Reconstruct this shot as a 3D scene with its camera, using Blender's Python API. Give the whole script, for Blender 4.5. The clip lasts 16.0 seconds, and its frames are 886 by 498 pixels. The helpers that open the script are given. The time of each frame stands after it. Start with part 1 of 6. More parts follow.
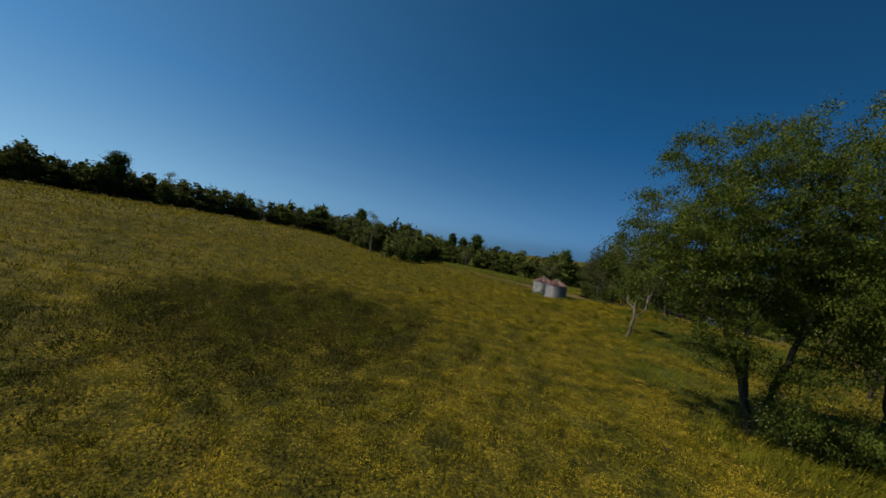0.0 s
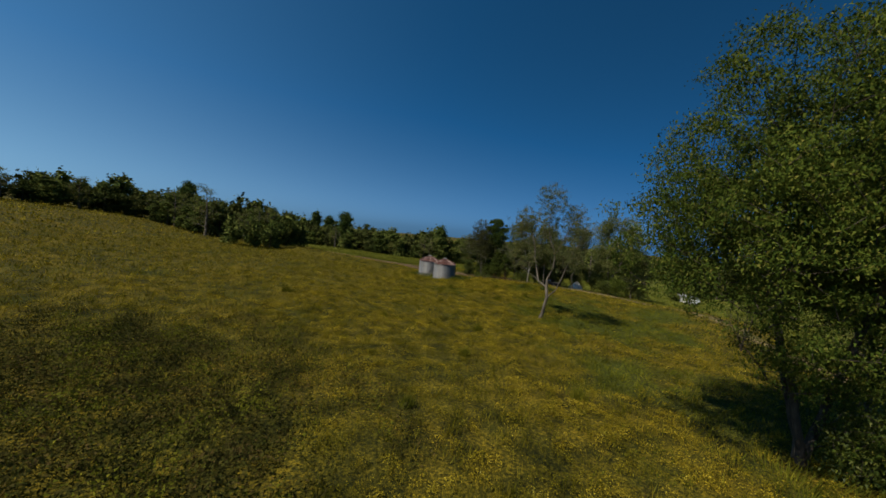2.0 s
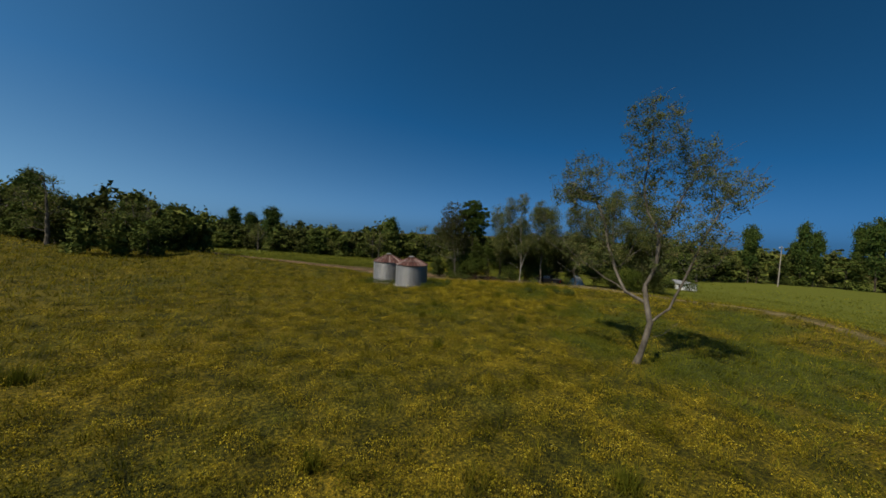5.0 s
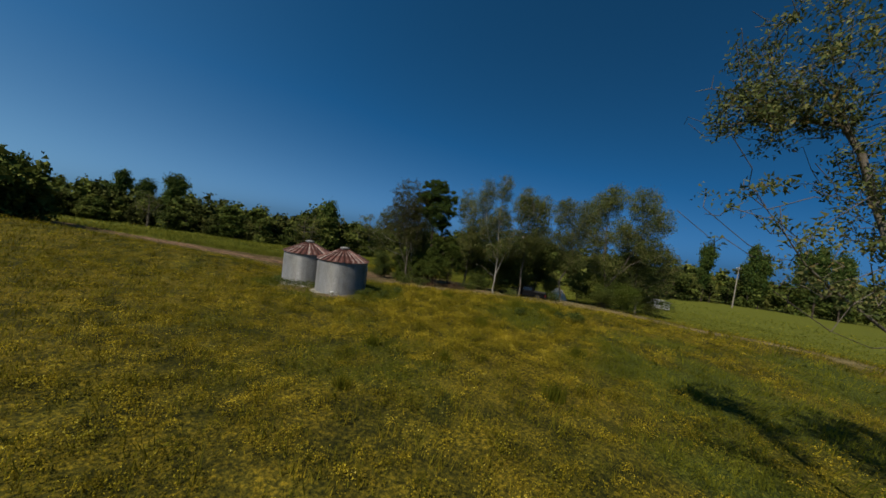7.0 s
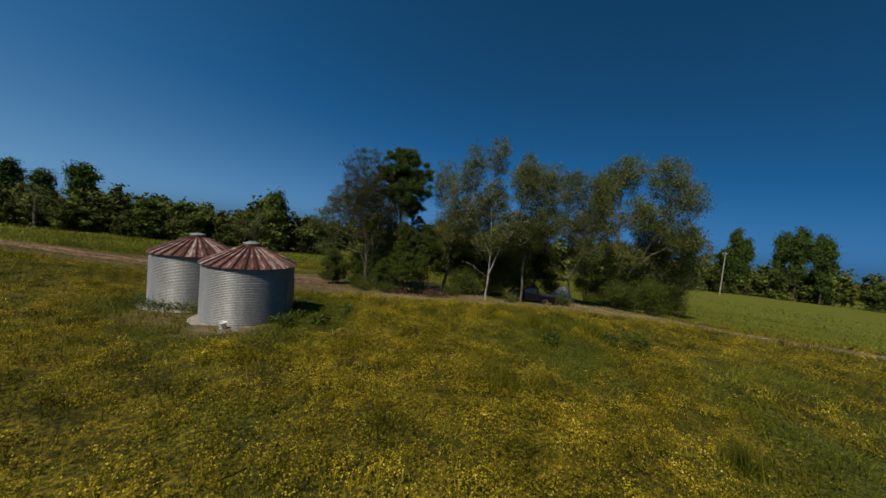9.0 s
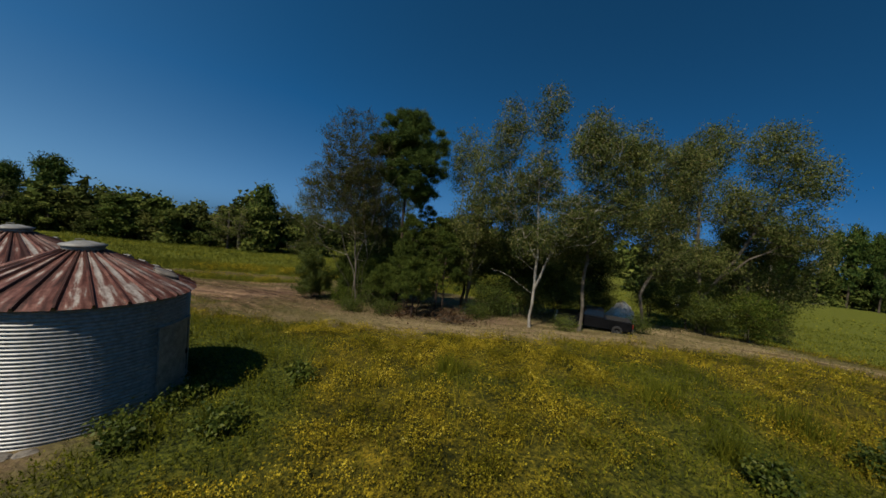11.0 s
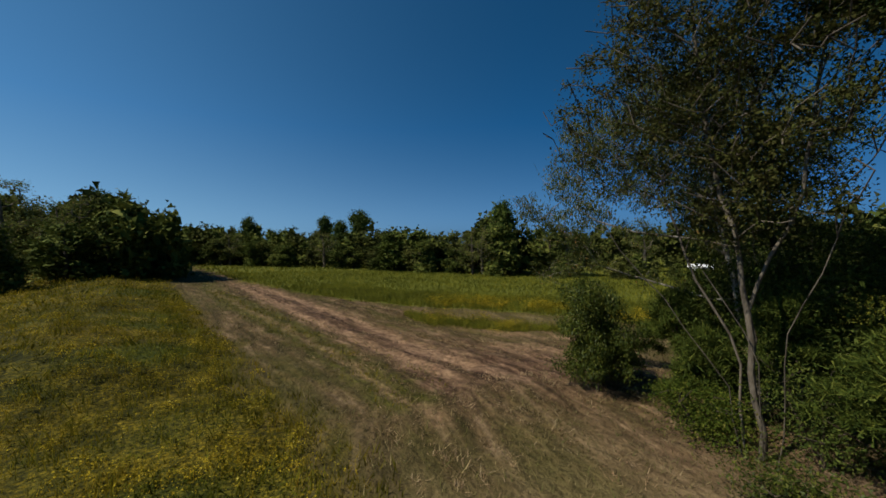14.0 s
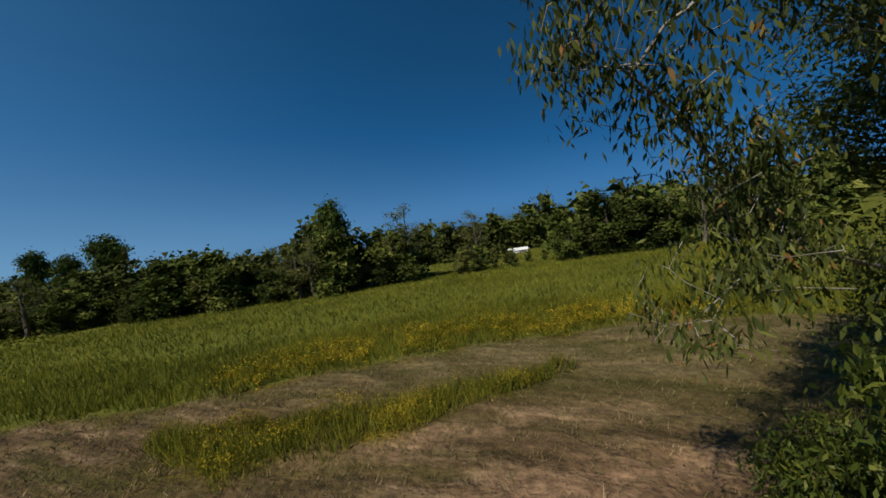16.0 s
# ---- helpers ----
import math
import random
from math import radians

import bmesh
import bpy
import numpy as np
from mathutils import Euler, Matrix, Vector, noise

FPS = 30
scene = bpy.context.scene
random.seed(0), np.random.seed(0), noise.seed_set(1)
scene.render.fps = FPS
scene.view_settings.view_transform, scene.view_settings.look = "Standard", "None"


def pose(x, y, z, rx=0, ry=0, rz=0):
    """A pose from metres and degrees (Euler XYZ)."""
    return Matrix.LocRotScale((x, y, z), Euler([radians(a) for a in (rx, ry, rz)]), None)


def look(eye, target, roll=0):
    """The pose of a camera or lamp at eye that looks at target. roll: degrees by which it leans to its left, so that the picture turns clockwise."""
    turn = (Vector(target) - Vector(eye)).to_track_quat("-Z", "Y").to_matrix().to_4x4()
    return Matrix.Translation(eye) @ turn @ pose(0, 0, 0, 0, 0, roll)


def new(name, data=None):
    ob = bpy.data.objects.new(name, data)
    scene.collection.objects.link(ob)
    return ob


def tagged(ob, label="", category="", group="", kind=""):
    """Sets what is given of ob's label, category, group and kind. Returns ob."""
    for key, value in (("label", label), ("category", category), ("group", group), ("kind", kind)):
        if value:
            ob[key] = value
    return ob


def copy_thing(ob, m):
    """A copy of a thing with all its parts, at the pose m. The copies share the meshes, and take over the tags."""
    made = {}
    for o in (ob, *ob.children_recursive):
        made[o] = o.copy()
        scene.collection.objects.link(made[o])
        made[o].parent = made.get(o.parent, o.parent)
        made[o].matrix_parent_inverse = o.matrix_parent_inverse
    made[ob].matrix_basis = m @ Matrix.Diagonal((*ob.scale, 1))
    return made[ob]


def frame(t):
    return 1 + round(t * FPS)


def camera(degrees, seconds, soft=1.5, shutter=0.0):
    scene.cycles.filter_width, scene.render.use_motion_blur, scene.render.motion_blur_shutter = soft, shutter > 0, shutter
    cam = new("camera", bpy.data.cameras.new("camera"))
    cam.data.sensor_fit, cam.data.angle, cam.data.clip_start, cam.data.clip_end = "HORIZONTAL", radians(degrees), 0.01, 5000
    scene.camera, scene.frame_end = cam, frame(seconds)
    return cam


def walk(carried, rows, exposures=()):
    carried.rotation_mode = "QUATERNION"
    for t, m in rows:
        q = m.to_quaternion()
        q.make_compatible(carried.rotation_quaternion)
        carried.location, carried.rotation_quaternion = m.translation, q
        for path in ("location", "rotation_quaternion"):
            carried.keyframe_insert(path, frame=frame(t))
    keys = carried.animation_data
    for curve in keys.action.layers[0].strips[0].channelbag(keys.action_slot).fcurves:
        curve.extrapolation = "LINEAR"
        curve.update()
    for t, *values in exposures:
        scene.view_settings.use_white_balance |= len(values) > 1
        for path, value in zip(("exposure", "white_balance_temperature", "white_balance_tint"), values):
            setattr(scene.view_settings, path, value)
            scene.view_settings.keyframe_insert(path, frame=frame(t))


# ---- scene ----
cam = camera(105.0, 16.0, 1.65)
# seconds, eye, yaw, pitch, roll
PATH = [
    (0.0, -1.44, -4.54, 8.65, 0.09, -2.09, 7.0),
    (0.5, -2.38, -0.75, 8.51, -7.45, -2.56, 2.95),
    (1.0, -2.92, 2.87, 8.37, -13.05, -2.9, 3.34),
    (1.5, -3.06, 6.4, 8.22, -18.13, -3.19, 4.5),
    (2.0, -2.91, 9.98, 8.05, -22.47, -3.42, 5.18),
    (2.5, -2.38, 13.82, 7.93, -27.25, -3.7, 5.73),
    (3.0, -1.67, 17.76, 7.66, -26.74, -3.65, 8.09),
    (3.5, -0.85, 21.87, 7.4, -26.9, -3.78, 8.04),
    (4.0, 0.14, 26.33, 7.07, -28.69, -3.93, 3.75),
    (4.2, 0.73, 28.11, 6.89, -28.62, -4.02, 3.0),
    (6.3, 10.29, 47.53, 4.45, -40.43, -2.97, 4.78),
    (6.5, 11.35, 49.12, 4.34, -41.15, -3.13, 5.75),
    (7.0, 13.75, 52.72, 4.04, -41.04, -3.16, 7.38),
    (7.5, 16.04, 56.0, 3.68, -42.6, -3.16, 3.91),
    (8.0, 18.29, 58.94, 3.35, -44.53, -3.18, 4.01),
    (8.5, 20.75, 61.68, 3.1, -45.93, -3.27, 4.79),
    (8.7, 21.71, 62.72, 2.98, -46.49, -3.36, 5.77),
    (10.8, 30.18, 72.89, 2.26, -46.81, -3.39, 5.3),
    (11.0, 30.98, 73.95, 2.19, -46.02, -3.46, 5.7),
    (11.5, 33.04, 76.54, 2.03, -43.62, -3.54, 6.24),
    (12.0, 35.03, 79.26, 1.73, -33.46, -3.31, 10.14),
    (12.5, 36.75, 82.27, 1.41, -20.51, -2.68, 12.88),
    (13.0, 37.7, 85.41, 1.21, -10.47, -2.11, 11.22),
    (13.5, 37.88, 88.79, 1.07, -4.4, -1.81, 8.04),
    (14.0, 37.84, 92.38, 0.99, -7.21, -2.09, -2.09),
    (14.5, 37.84, 95.84, 0.83, -9.89, -1.97, -5.51),
    (15.0, 38.13, 99.91, 0.77, -19.52, -2.64, -10.07),
    (15.5, 39.24, 103.8, 0.55, -28.58, -3.07, -11.08),
    (16.0, 40.85, 107.21, 0.3, -35.82, -3.47, -9.17),
]
walk(cam, [(t, pose(x, y, z, 0, 0, yaw) @ pose(0, 0, 0, 90 + pitch) @ pose(0, 0, 0, 0, 0, roll)) for t, x, y, z, yaw, pitch, roll in PATH], [(0.0, 0.1), (16.0, 0.1)])

# ---- light ----
SUN_AZ, SUN_EL = -101.0, 51.0          # degrees from +y towards +x; height over the horizon
world = bpy.data.worlds.new("world")
scene.world = world
world.use_nodes = True
wn = world.node_tree.nodes
sky = wn.new("ShaderNodeTexSky")
sky.sky_type, sky.sun_disc = "NISHITA", False
sky.sun_elevation, sky.sun_rotation = radians(SUN_EL), radians(SUN_AZ)
sky.air_density, sky.dust_density, sky.ozone_density, sky.altitude = 1.0, 0.6, 3.0, 300
wn["Background"].inputs["Strength"].default_value = 0.0540
grey = wn.new("ShaderNodeRGBToBW")
world.node_tree.links.new(sky.outputs[0], grey.inputs[0])
blue = wn.new("ShaderNodeMix")
blue.data_type, blue.blend_type = "RGBA", "MULTIPLY"
blue.inputs[0].default_value, blue.inputs[7].default_value = 1.0, (0.10, 0.76, 2.0, 1)
world.node_tree.links.new(grey.outputs[0], blue.inputs[6])
haze = wn.new("ShaderNodeMix")
haze.data_type, haze.blend_type = "RGBA", "MULTIPLY"
haze.inputs[0].default_value, haze.inputs[7].default_value = 1.0, (0.58, 0.95, 1.12, 1)
world.node_tree.links.new(grey.outputs[0], haze.inputs[6])
clear = wn.new("ShaderNodeMix")
clear.data_type = "RGBA"
paler = wn.new("ShaderNodeMapRange")
for i, v in ((1, 0.0), (2, 0.30), (3, 0.42), (4, 0.92)):
    paler.inputs[i].default_value = v
aim, rise = wn.new("ShaderNodeTexCoord"), wn.new("ShaderNodeSeparateXYZ")
world.node_tree.links.new(aim.outputs["Generated"], rise.inputs[0])
world.node_tree.links.new(rise.outputs["Z"], paler.inputs[0])
world.node_tree.links.new(haze.outputs[2], clear.inputs[6])
world.node_tree.links.new(blue.outputs[2], clear.inputs[7])
lift = wn.new("ShaderNodeMath")
lift.operation = "POWER"
lift.inputs[1].default_value = -0.12
world.node_tree.links.new(grey.outputs[0], lift.inputs[0])
glow = wn.new("ShaderNodeVectorMath")
glow.operation = "SCALE"
world.node_tree.links.new(clear.outputs[2], glow.inputs[0])
world.node_tree.links.new(lift.outputs[0], glow.inputs["Scale"])
# a clear sky is paler on the sun's side and deeper away from it
apart, fall, deep, west = wn.new("ShaderNodeVectorMath"), wn.new("ShaderNodeMath"), wn.new("ShaderNodeMath"), wn.new("ShaderNodeMath")
apart.operation = "DOT_PRODUCT"
apart.inputs[1].default_value = (1.0, -0.1, 0.0)
fall.operation, deep.operation, west.operation, west.use_clamp = "MULTIPLY_ADD", "POWER", "MULTIPLY_ADD", True
fall.inputs[1].default_value, fall.inputs[2].default_value, deep.inputs[0].default_value = -0.78, 0.14, 2.0
west.inputs[1].default_value = 0.32
world.node_tree.links.new(aim.outputs["Generated"], apart.inputs[0])
world.node_tree.links.new(apart.outputs["Value"], fall.inputs[0])
world.node_tree.links.new(apart.outputs["Value"], west.inputs[0])
world.node_tree.links.new(paler.outputs[0], west.inputs[2])
world.node_tree.links.new(west.outputs[0], clear.inputs[0])
world.node_tree.links.new(fall.outputs[0], deep.inputs[1])
shade = wn.new("ShaderNodeVectorMath")
shade.operation = "SCALE"
world.node_tree.links.new(glow.outputs[0], shade.inputs[0])
world.node_tree.links.new(deep.outputs[0], shade.inputs["Scale"])
world.node_tree.links.new(shade.outputs[0], wn["Background"].inputs["Color"])
sun = new("sun", bpy.data.lights.new("sun", "SUN"))
sun.data.energy, sun.data.angle, sun.data.color = 4.85, radians(0.53), (1.0, 0.92, 0.78)
to_sun = Vector((math.sin(radians(SUN_AZ)) * math.cos(radians(SUN_EL)), math.cos(radians(SUN_AZ)) * math.cos(radians(SUN_EL)), math.sin(radians(SUN_EL))))
sun.matrix_world = look(to_sun * 300, (0, 0, 0))


# ---- materials ----
def material(name, rough=0.8, metal=0.0, spec=0.3):
    m = bpy.data.materials.new(name)
    m.use_nodes = True
    b = m.node_tree.nodes["Principled BSDF"]
    b.inputs["Roughness"].default_value, b.inputs["Metallic"].default_value = rough, metal
    b.inputs["Specular IOR Level"].default_value = spec
    return m, m.node_tree.nodes, m.node_tree.links, b


def ramp(nodes, stops):
    r = nodes.new("ShaderNodeValToRGB")
    while len(r.color_ramp.elements) < len(stops):
        r.color_ramp.elements.new(0.5)
    for e, (p, c) in zip(r.color_ramp.elements, stops):
        e.position, e.color = p, (*c, 1)
    return r


def noise_node(nodes, links, scale, detail=4.0, stretch=None, space="Object", turn=0.0, rough=0.55):
    co = nodes.new("ShaderNodeTexCoord")
    mp = nodes.new("ShaderNodeMapping")
    mp.vector_type = "TEXTURE"
    mp.inputs["Scale"].default_value = tuple(1 / s for s in stretch) if stretch else (1, 1, 1)
    mp.inputs["Rotation"].default_value = (0, 0, turn)
    links.new(co.outputs[space], mp.inputs["Vector"])
    n = nodes.new("ShaderNodeTexNoise")
    n.inputs["Scale"].default_value, n.inputs["Detail"].default_value, n.inputs["Roughness"].default_value = scale, detail, rough
    links.new(mp.outputs[0], n.inputs["Vector"])
    return n.outputs["Fac"]


def mix(nodes, links, fac, a, b, blend="MIX"):
    m = nodes.new("ShaderNodeMix")
    m.data_type, m.blend_type = "RGBA", blend
    for sock, v in ((m.inputs[0], fac), (m.inputs[6], a), (m.inputs[7], b)):
        if isinstance(v, (int, float)):
            sock.default_value = v
        elif isinstance(v, tuple):
            sock.default_value = (*v, 1)
        else:
            links.new(v, sock)
    return m.outputs[2]


def bump(nodes, links, b, height, strength=0.4, distance=0.02):
    n = nodes.new("ShaderNodeBump")
    n.inputs["Strength"].default_value, n.inputs["Distance"].default_value = strength, distance
    links.new(height, n.inputs["Height"])
    links.new(n.outputs[0], b.inputs["Normal"])


def surface(name, dark, light, scale, rough=0.8, metal=0.0, bumps=0.4, depth=0.02, stretch=None, spec=0.3, fine=None):
    """A two-scale mottled surface."""
    m, n, l, b = material(name, rough, metal, spec)
    big = noise_node(n, l, scale, 5, stretch)
    small = noise_node(n, l, scale * 7, 4, stretch)
    r = ramp(n, [(0.3, dark), (0.7, light)])
    l.new(big, r.inputs[0])
    g = ramp(n, [(0.3, (0.72, 0.72, 0.72)), (0.7, (1.2, 1.2, 1.2))])
    l.new(small, g.inputs[0])
    l.new(mix(n, l, 1.0, r.outputs[0], g.outputs[0], "MULTIPLY"), b.inputs["Base Color"])
    bump(n, l, b, small, bumps, depth)
    return m


def leafy(name, stops, through_light=0.3, rough=0.8, spec=0.04, patch=0.25, each=0.0, var=0.28, clump=0.0, share=0.5):
    """Leaves or blades: every one has its own shade; some light passes through."""
    m, n, l, b = material(name, rough, 0.0, spec)
    geo = n.new("ShaderNodeNewGeometry")
    r = ramp(n, stops)
    if clump:
        spot, blend = n.new("ShaderNodeMapRange"), n.new("ShaderNodeMix")
        spot.inputs[1].default_value, spot.inputs[2].default_value = 0.3, 0.7
        l.new(noise_node(n, l, clump, 3), spot.inputs[0])
        blend.inputs[0].default_value = share
        l.new(geo.outputs["Random Per Island"], blend.inputs[2])
        l.new(spot.outputs[0], blend.inputs[3])
        l.new(blend.outputs[0], r.inputs[0])
    else:
        l.new(geo.outputs["Random Per Island"], r.inputs[0])
    big = noise_node(n, l, patch, 3)
    g = ramp(n, [(0.34, (1 - var, 1 - 0.9 * var, 1 - var)), (0.66, (1 + 0.9 * var, 1 + 0.75 * var, 1 + 0.6 * var))])
    l.new(big, g.inputs[0])
    col = mix(n, l, 1.0, r.outputs[0], g.outputs[0], "MULTIPLY")
    if each:
        info = n.new("ShaderNodeObjectInfo")
        e = ramp(n, [(0.0, (1 - each, 1 - each, 1 - each)), (0.5, (1.0, 1.05, 0.9)), (1.0, (1 + 1.3 * each, 1 + each, 1 + 0.8 * each))])
        l.new(info.outputs["Random"], e.inputs[0])
        col = mix(n, l, 1.0, col, e.outputs[0], "MULTIPLY")
    l.new(col, b.inputs["Base Color"])
    t = n.new("ShaderNodeBsdfTranslucent")
    l.new(col, t.inputs["Color"])
    mx = n.new("ShaderNodeMixShader")
    mx.inputs[0].default_value = through_light
    l.new(b.outputs[0], mx.inputs[1])
    l.new(t.outputs[0], mx.inputs[2])
    l.new(mx.outputs[0], n["Material Output"].inputs["Surface"])
    return m


M_LEAF_BIG = leafy("leaf_green", [(0.0, (0.034, 0.055, 0.009)), (0.55, (0.068, 0.095, 0.013)), (0.9, (0.112, 0.130, 0.020)), (1.0, (0.18, 0.165, 0.035))])
M_LEAF_ARCH = leafy("leaf_hanging", [(0.0, (0.032, 0.044, 0.010)), (0.6, (0.072, 0.088, 0.018)), (0.95, (0.15, 0.16, 0.035)), (1.0, (0.26, 0.11, 0.035))], 0.3, 0.6, 0.15)
M_LEAF_DULL = leafy("leaf_olive", [(0.0, (0.055, 0.075, 0.018)), (0.6, (0.11, 0.13, 0.032)), (0.92, (0.17, 0.16, 0.05)), (1.0, (0.22, 0.16, 0.06))])
M_LEAF_ROW = leafy("leaf_row", [(0.0, (0.034, 0.050, 0.012)), (0.5, (0.088, 0.108, 0.026)), (0.85, (0.17, 0.175, 0.05)), (1.0, (0.26, 0.23, 0.09))])
M_LEAF_STRIP = leafy("leaf_grey_green", [(0.0, (0.030, 0.046, 0.012)), (0.5, (0.078, 0.097, 0.026)), (0.85, (0.15, 0.155, 0.05)), (1.0, (0.24, 0.20, 0.08))])
M_LEAF_BROWN = leafy("leaf_turning", [(0.0, (0.036, 0.037, 0.012)), (0.5, (0.064, 0.064, 0.019)), (0.85, (0.056, 0.070, 0.017)), (1.0, (0.095, 0.078, 0.027))])
M_LEAF_WALNUT = leafy("leaf_walnut", [(0.0, (0.048, 0.062, 0.020)), (0.5, (0.094, 0.112, 0.036)), (0.85, (0.15, 0.155, 0.055)), (1.0, (0.19, 0.135, 0.05))])
M_LEAF_DARK = leafy("leaf_dark", [(0.0, (0.028, 0.044, 0.007)), (0.6, (0.062, 0.084, 0.011)), (1.0, (0.14, 0.15, 0.024))], 0.35, 0.55, 0.2)
M_LEAF_WOODS = leafy("leaf_woods", [(0.0, (0.026, 0.040, 0.010)), (0.55, (0.058, 0.078, 0.017)), (1.0, (0.105, 0.118, 0.030))], 0.12, each=0.45)
M_LEAF_WOODS2 = leafy("leaf_woods_light", [(0.0, (0.036, 0.046, 0.013)), (0.55, (0.074, 0.086, 0.022)), (1.0, (0.118, 0.120, 0.038))], 0.12, each=0.4)
M_NEEDLE = leafy("pine_needle", [(0.0, (0.028, 0.055, 0.014)), (0.6, (0.050, 0.078, 0.013)), (1.0, (0.09, 0.11, 0.024))], 0.15, 0.7, 0.08)
M_NEEDLE_YOUNG = leafy("young_pine_needle", [(0.0, (0.024, 0.038, 0.007)), (0.6, (0.055, 0.078, 0.012)), (1.0, (0.105, 0.120, 0.020))], 0.2, 0.7, 0.08)
M_BARK = surface("bark_grey_brown", (0.032, 0.025, 0.018), (0.095, 0.076, 0.056), 3.0, 0.9, bumps=0.8, depth=0.04, stretch=(1, 1, 0.25), spec=0.08)
M_BARK_GREY = surface("bark_grey", (0.06, 0.050, 0.038), (0.17, 0.145, 0.11), 2.6, 0.9, bumps=0.7, depth=0.04, stretch=(1, 1, 0.3), spec=0.08)
M_BARK_PALE = surface("bark_pale", (0.14, 0.122, 0.098), (0.35, 0.32, 0.265), 2.2, 0.85, bumps=0.5, depth=0.03, stretch=(1, 1, 0.4), spec=0.08)
M_BARK_PINE = surface("bark_pine", (0.030, 0.021, 0.016), (0.09, 0.060, 0.044), 3.0, 0.9, bumps=0.9, depth=0.05, stretch=(1, 1, 0.3), spec=0.08)
M_BLADE = leafy("grass_blade", [(0.0, (0.055, 0.060, 0.008)), (0.45, (0.125, 0.118, 0.011)), (0.8, (0.215, 0.165, 0.014)), (1.0, (0.12, 0.068, 0.018))], 0.3, 0.8, 0.04, 0.5, var=0.66, clump=1.1)
M_BLADE_LUSH = leafy("lush_grass_blade", [(0.0, (0.042, 0.052, 0.007)), (0.6, (0.108, 0.114, 0.011)), (1.0, (0.20, 0.180, 0.018))], 0.3, 0.8, 0.03, 0.3, var=0.4, clump=1.1)
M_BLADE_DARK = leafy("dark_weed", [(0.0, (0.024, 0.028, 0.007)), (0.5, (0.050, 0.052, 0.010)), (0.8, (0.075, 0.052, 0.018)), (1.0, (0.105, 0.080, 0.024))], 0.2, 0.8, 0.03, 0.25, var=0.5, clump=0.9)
M_STRAW = leafy("straw", [(0.0, (0.075, 0.060, 0.022)), (0.35, (0.19, 0.145, 0.065)), (0.55, (0.07, 0.078, 0.017)), (0.8, (0.11, 0.10, 0.028)), (1.0, (0.30, 0.235, 0.12))], 0.15, 0.8, 0.2, 0.15)
M_HAY = leafy("cut_hay", [(0.0, (0.13, 0.085, 0.045)), (0.4, (0.26, 0.19, 0.105)), (0.7, (0.17, 0.105, 0.06)), (1.0, (0.40, 0.31, 0.19))], 0.15, 0.8, 0.1, 0.4, var=0.35)
M_TALL = leafy("tall_field_grass", [(0.0, (0.070, 0.086, 0.012)), (0.6, (0.14, 0.148, 0.018)), (1.0, (0.22, 0.20, 0.022))], 0.3, 0.7, 0.08, 0.12, var=0.3)
M_FLOWER = leafy("yellow_petals", [(0.0, (0.055, 0.046, 0.007)), (0.3, (0.125, 0.096, 0.009)), (0.55, (0.225, 0.172, 0.012)), (0.78, (0.345, 0.275, 0.022)), (0.92, (0.46, 0.395, 0.07)), (1.0, (0.62, 0.56, 0.20))], 0.25, 0.8, 0.03, 0.5, var=0.62, clump=1.6, share=0.4)

# ---- plan of the ground ----
MOWN = [(-60, 240), (-9, 166), (26.9, 115), (33, 106), (36.3, 101), (41.8, 95), (46.1, 88.7), (50.4, 84.2), (57, 80), (69, 71), (72, 62), (69.4, 53), (64.8, 44), (58.6, 35.6), (49.6, 26), (36.4, 14), (20.6, -4), (23, -4), (38.4, 12.6), (51.4, 25), (60.4, 34), (66.8, 43), (71.6, 52), (74.6, 61), (76, 70), (77, 79), (71, 87), (70, 100),
        (67, 110), (62.8, 117.4), (56.7, 121.9), (47.3, 127), (38.3, 130.5), (25.2, 140.3), (8, 160), (-24.7, 203), (-50, 240)]
STRIP = [(37.7, 125.4), (40.4, 120.2), (43.4, 119.0), (46.5, 118.0), (50, 117.1), (54, 116.4), (54.6, 117.2), (52, 118.3), (48.6, 119.9), (45, 121.5), (42, 123.7), (38.4, 127)]
ROUTE = [(-1, -2), (-2, 10), (-1, 20), (2, 30), (11, 49), (21, 62), (31, 75), (37, 83), (38, 92), (40, 106)]
BIN_A, BIN_B = (28.85, 95.05), (30.8, 89.3)
BIN_Z = -4.35


LAWN = [(-10, -60), (26, -6), (41, 11), (54, 24), (71, 39), (76, 50), (79, 60), (80, 70), (77, 79), (72, 88), (90, 112), (400, 112), (400, -60)]
FIELD = [(72, 88), (70, 100), (67, 110), (62.8, 117.4), (56.7, 121.9), (47.3, 127), (38.3, 130.5), (25.2, 140.3), (8, 160), (-24.7, 203), (-60, 250), (-60, 420), (400, 420), (400, 110), (90, 110), (90, 60), (84, 72), (79, 79)]


def inside(poly, x, y):
    hit = np.zeros(np.shape(x), bool)
    for (x0, y0), (x1, y1) in zip(poly, poly[1:] + poly[:1]):
        if y0 != y1:
            hit ^= ((y0 > y) != (y1 > y)) & (x < (x1 - x0) * (y - y0) / (y1 - y0) + x0)
    return hit


def off_line(line, x, y):
    best = np.full(np.shape(x), 1e9)
    for (x0, y0), (x1, y1) in zip(line, line[1:]):
        dx, dy = x1 - x0, y1 - y0
        u = np.clip(((x - x0) * dx + (y - y0) * dy) / (dx * dx + dy * dy), 0, 1)
        best = np.minimum(best, np.hypot(x - x0 - u * dx, y - y0 - u * dy))
    return best


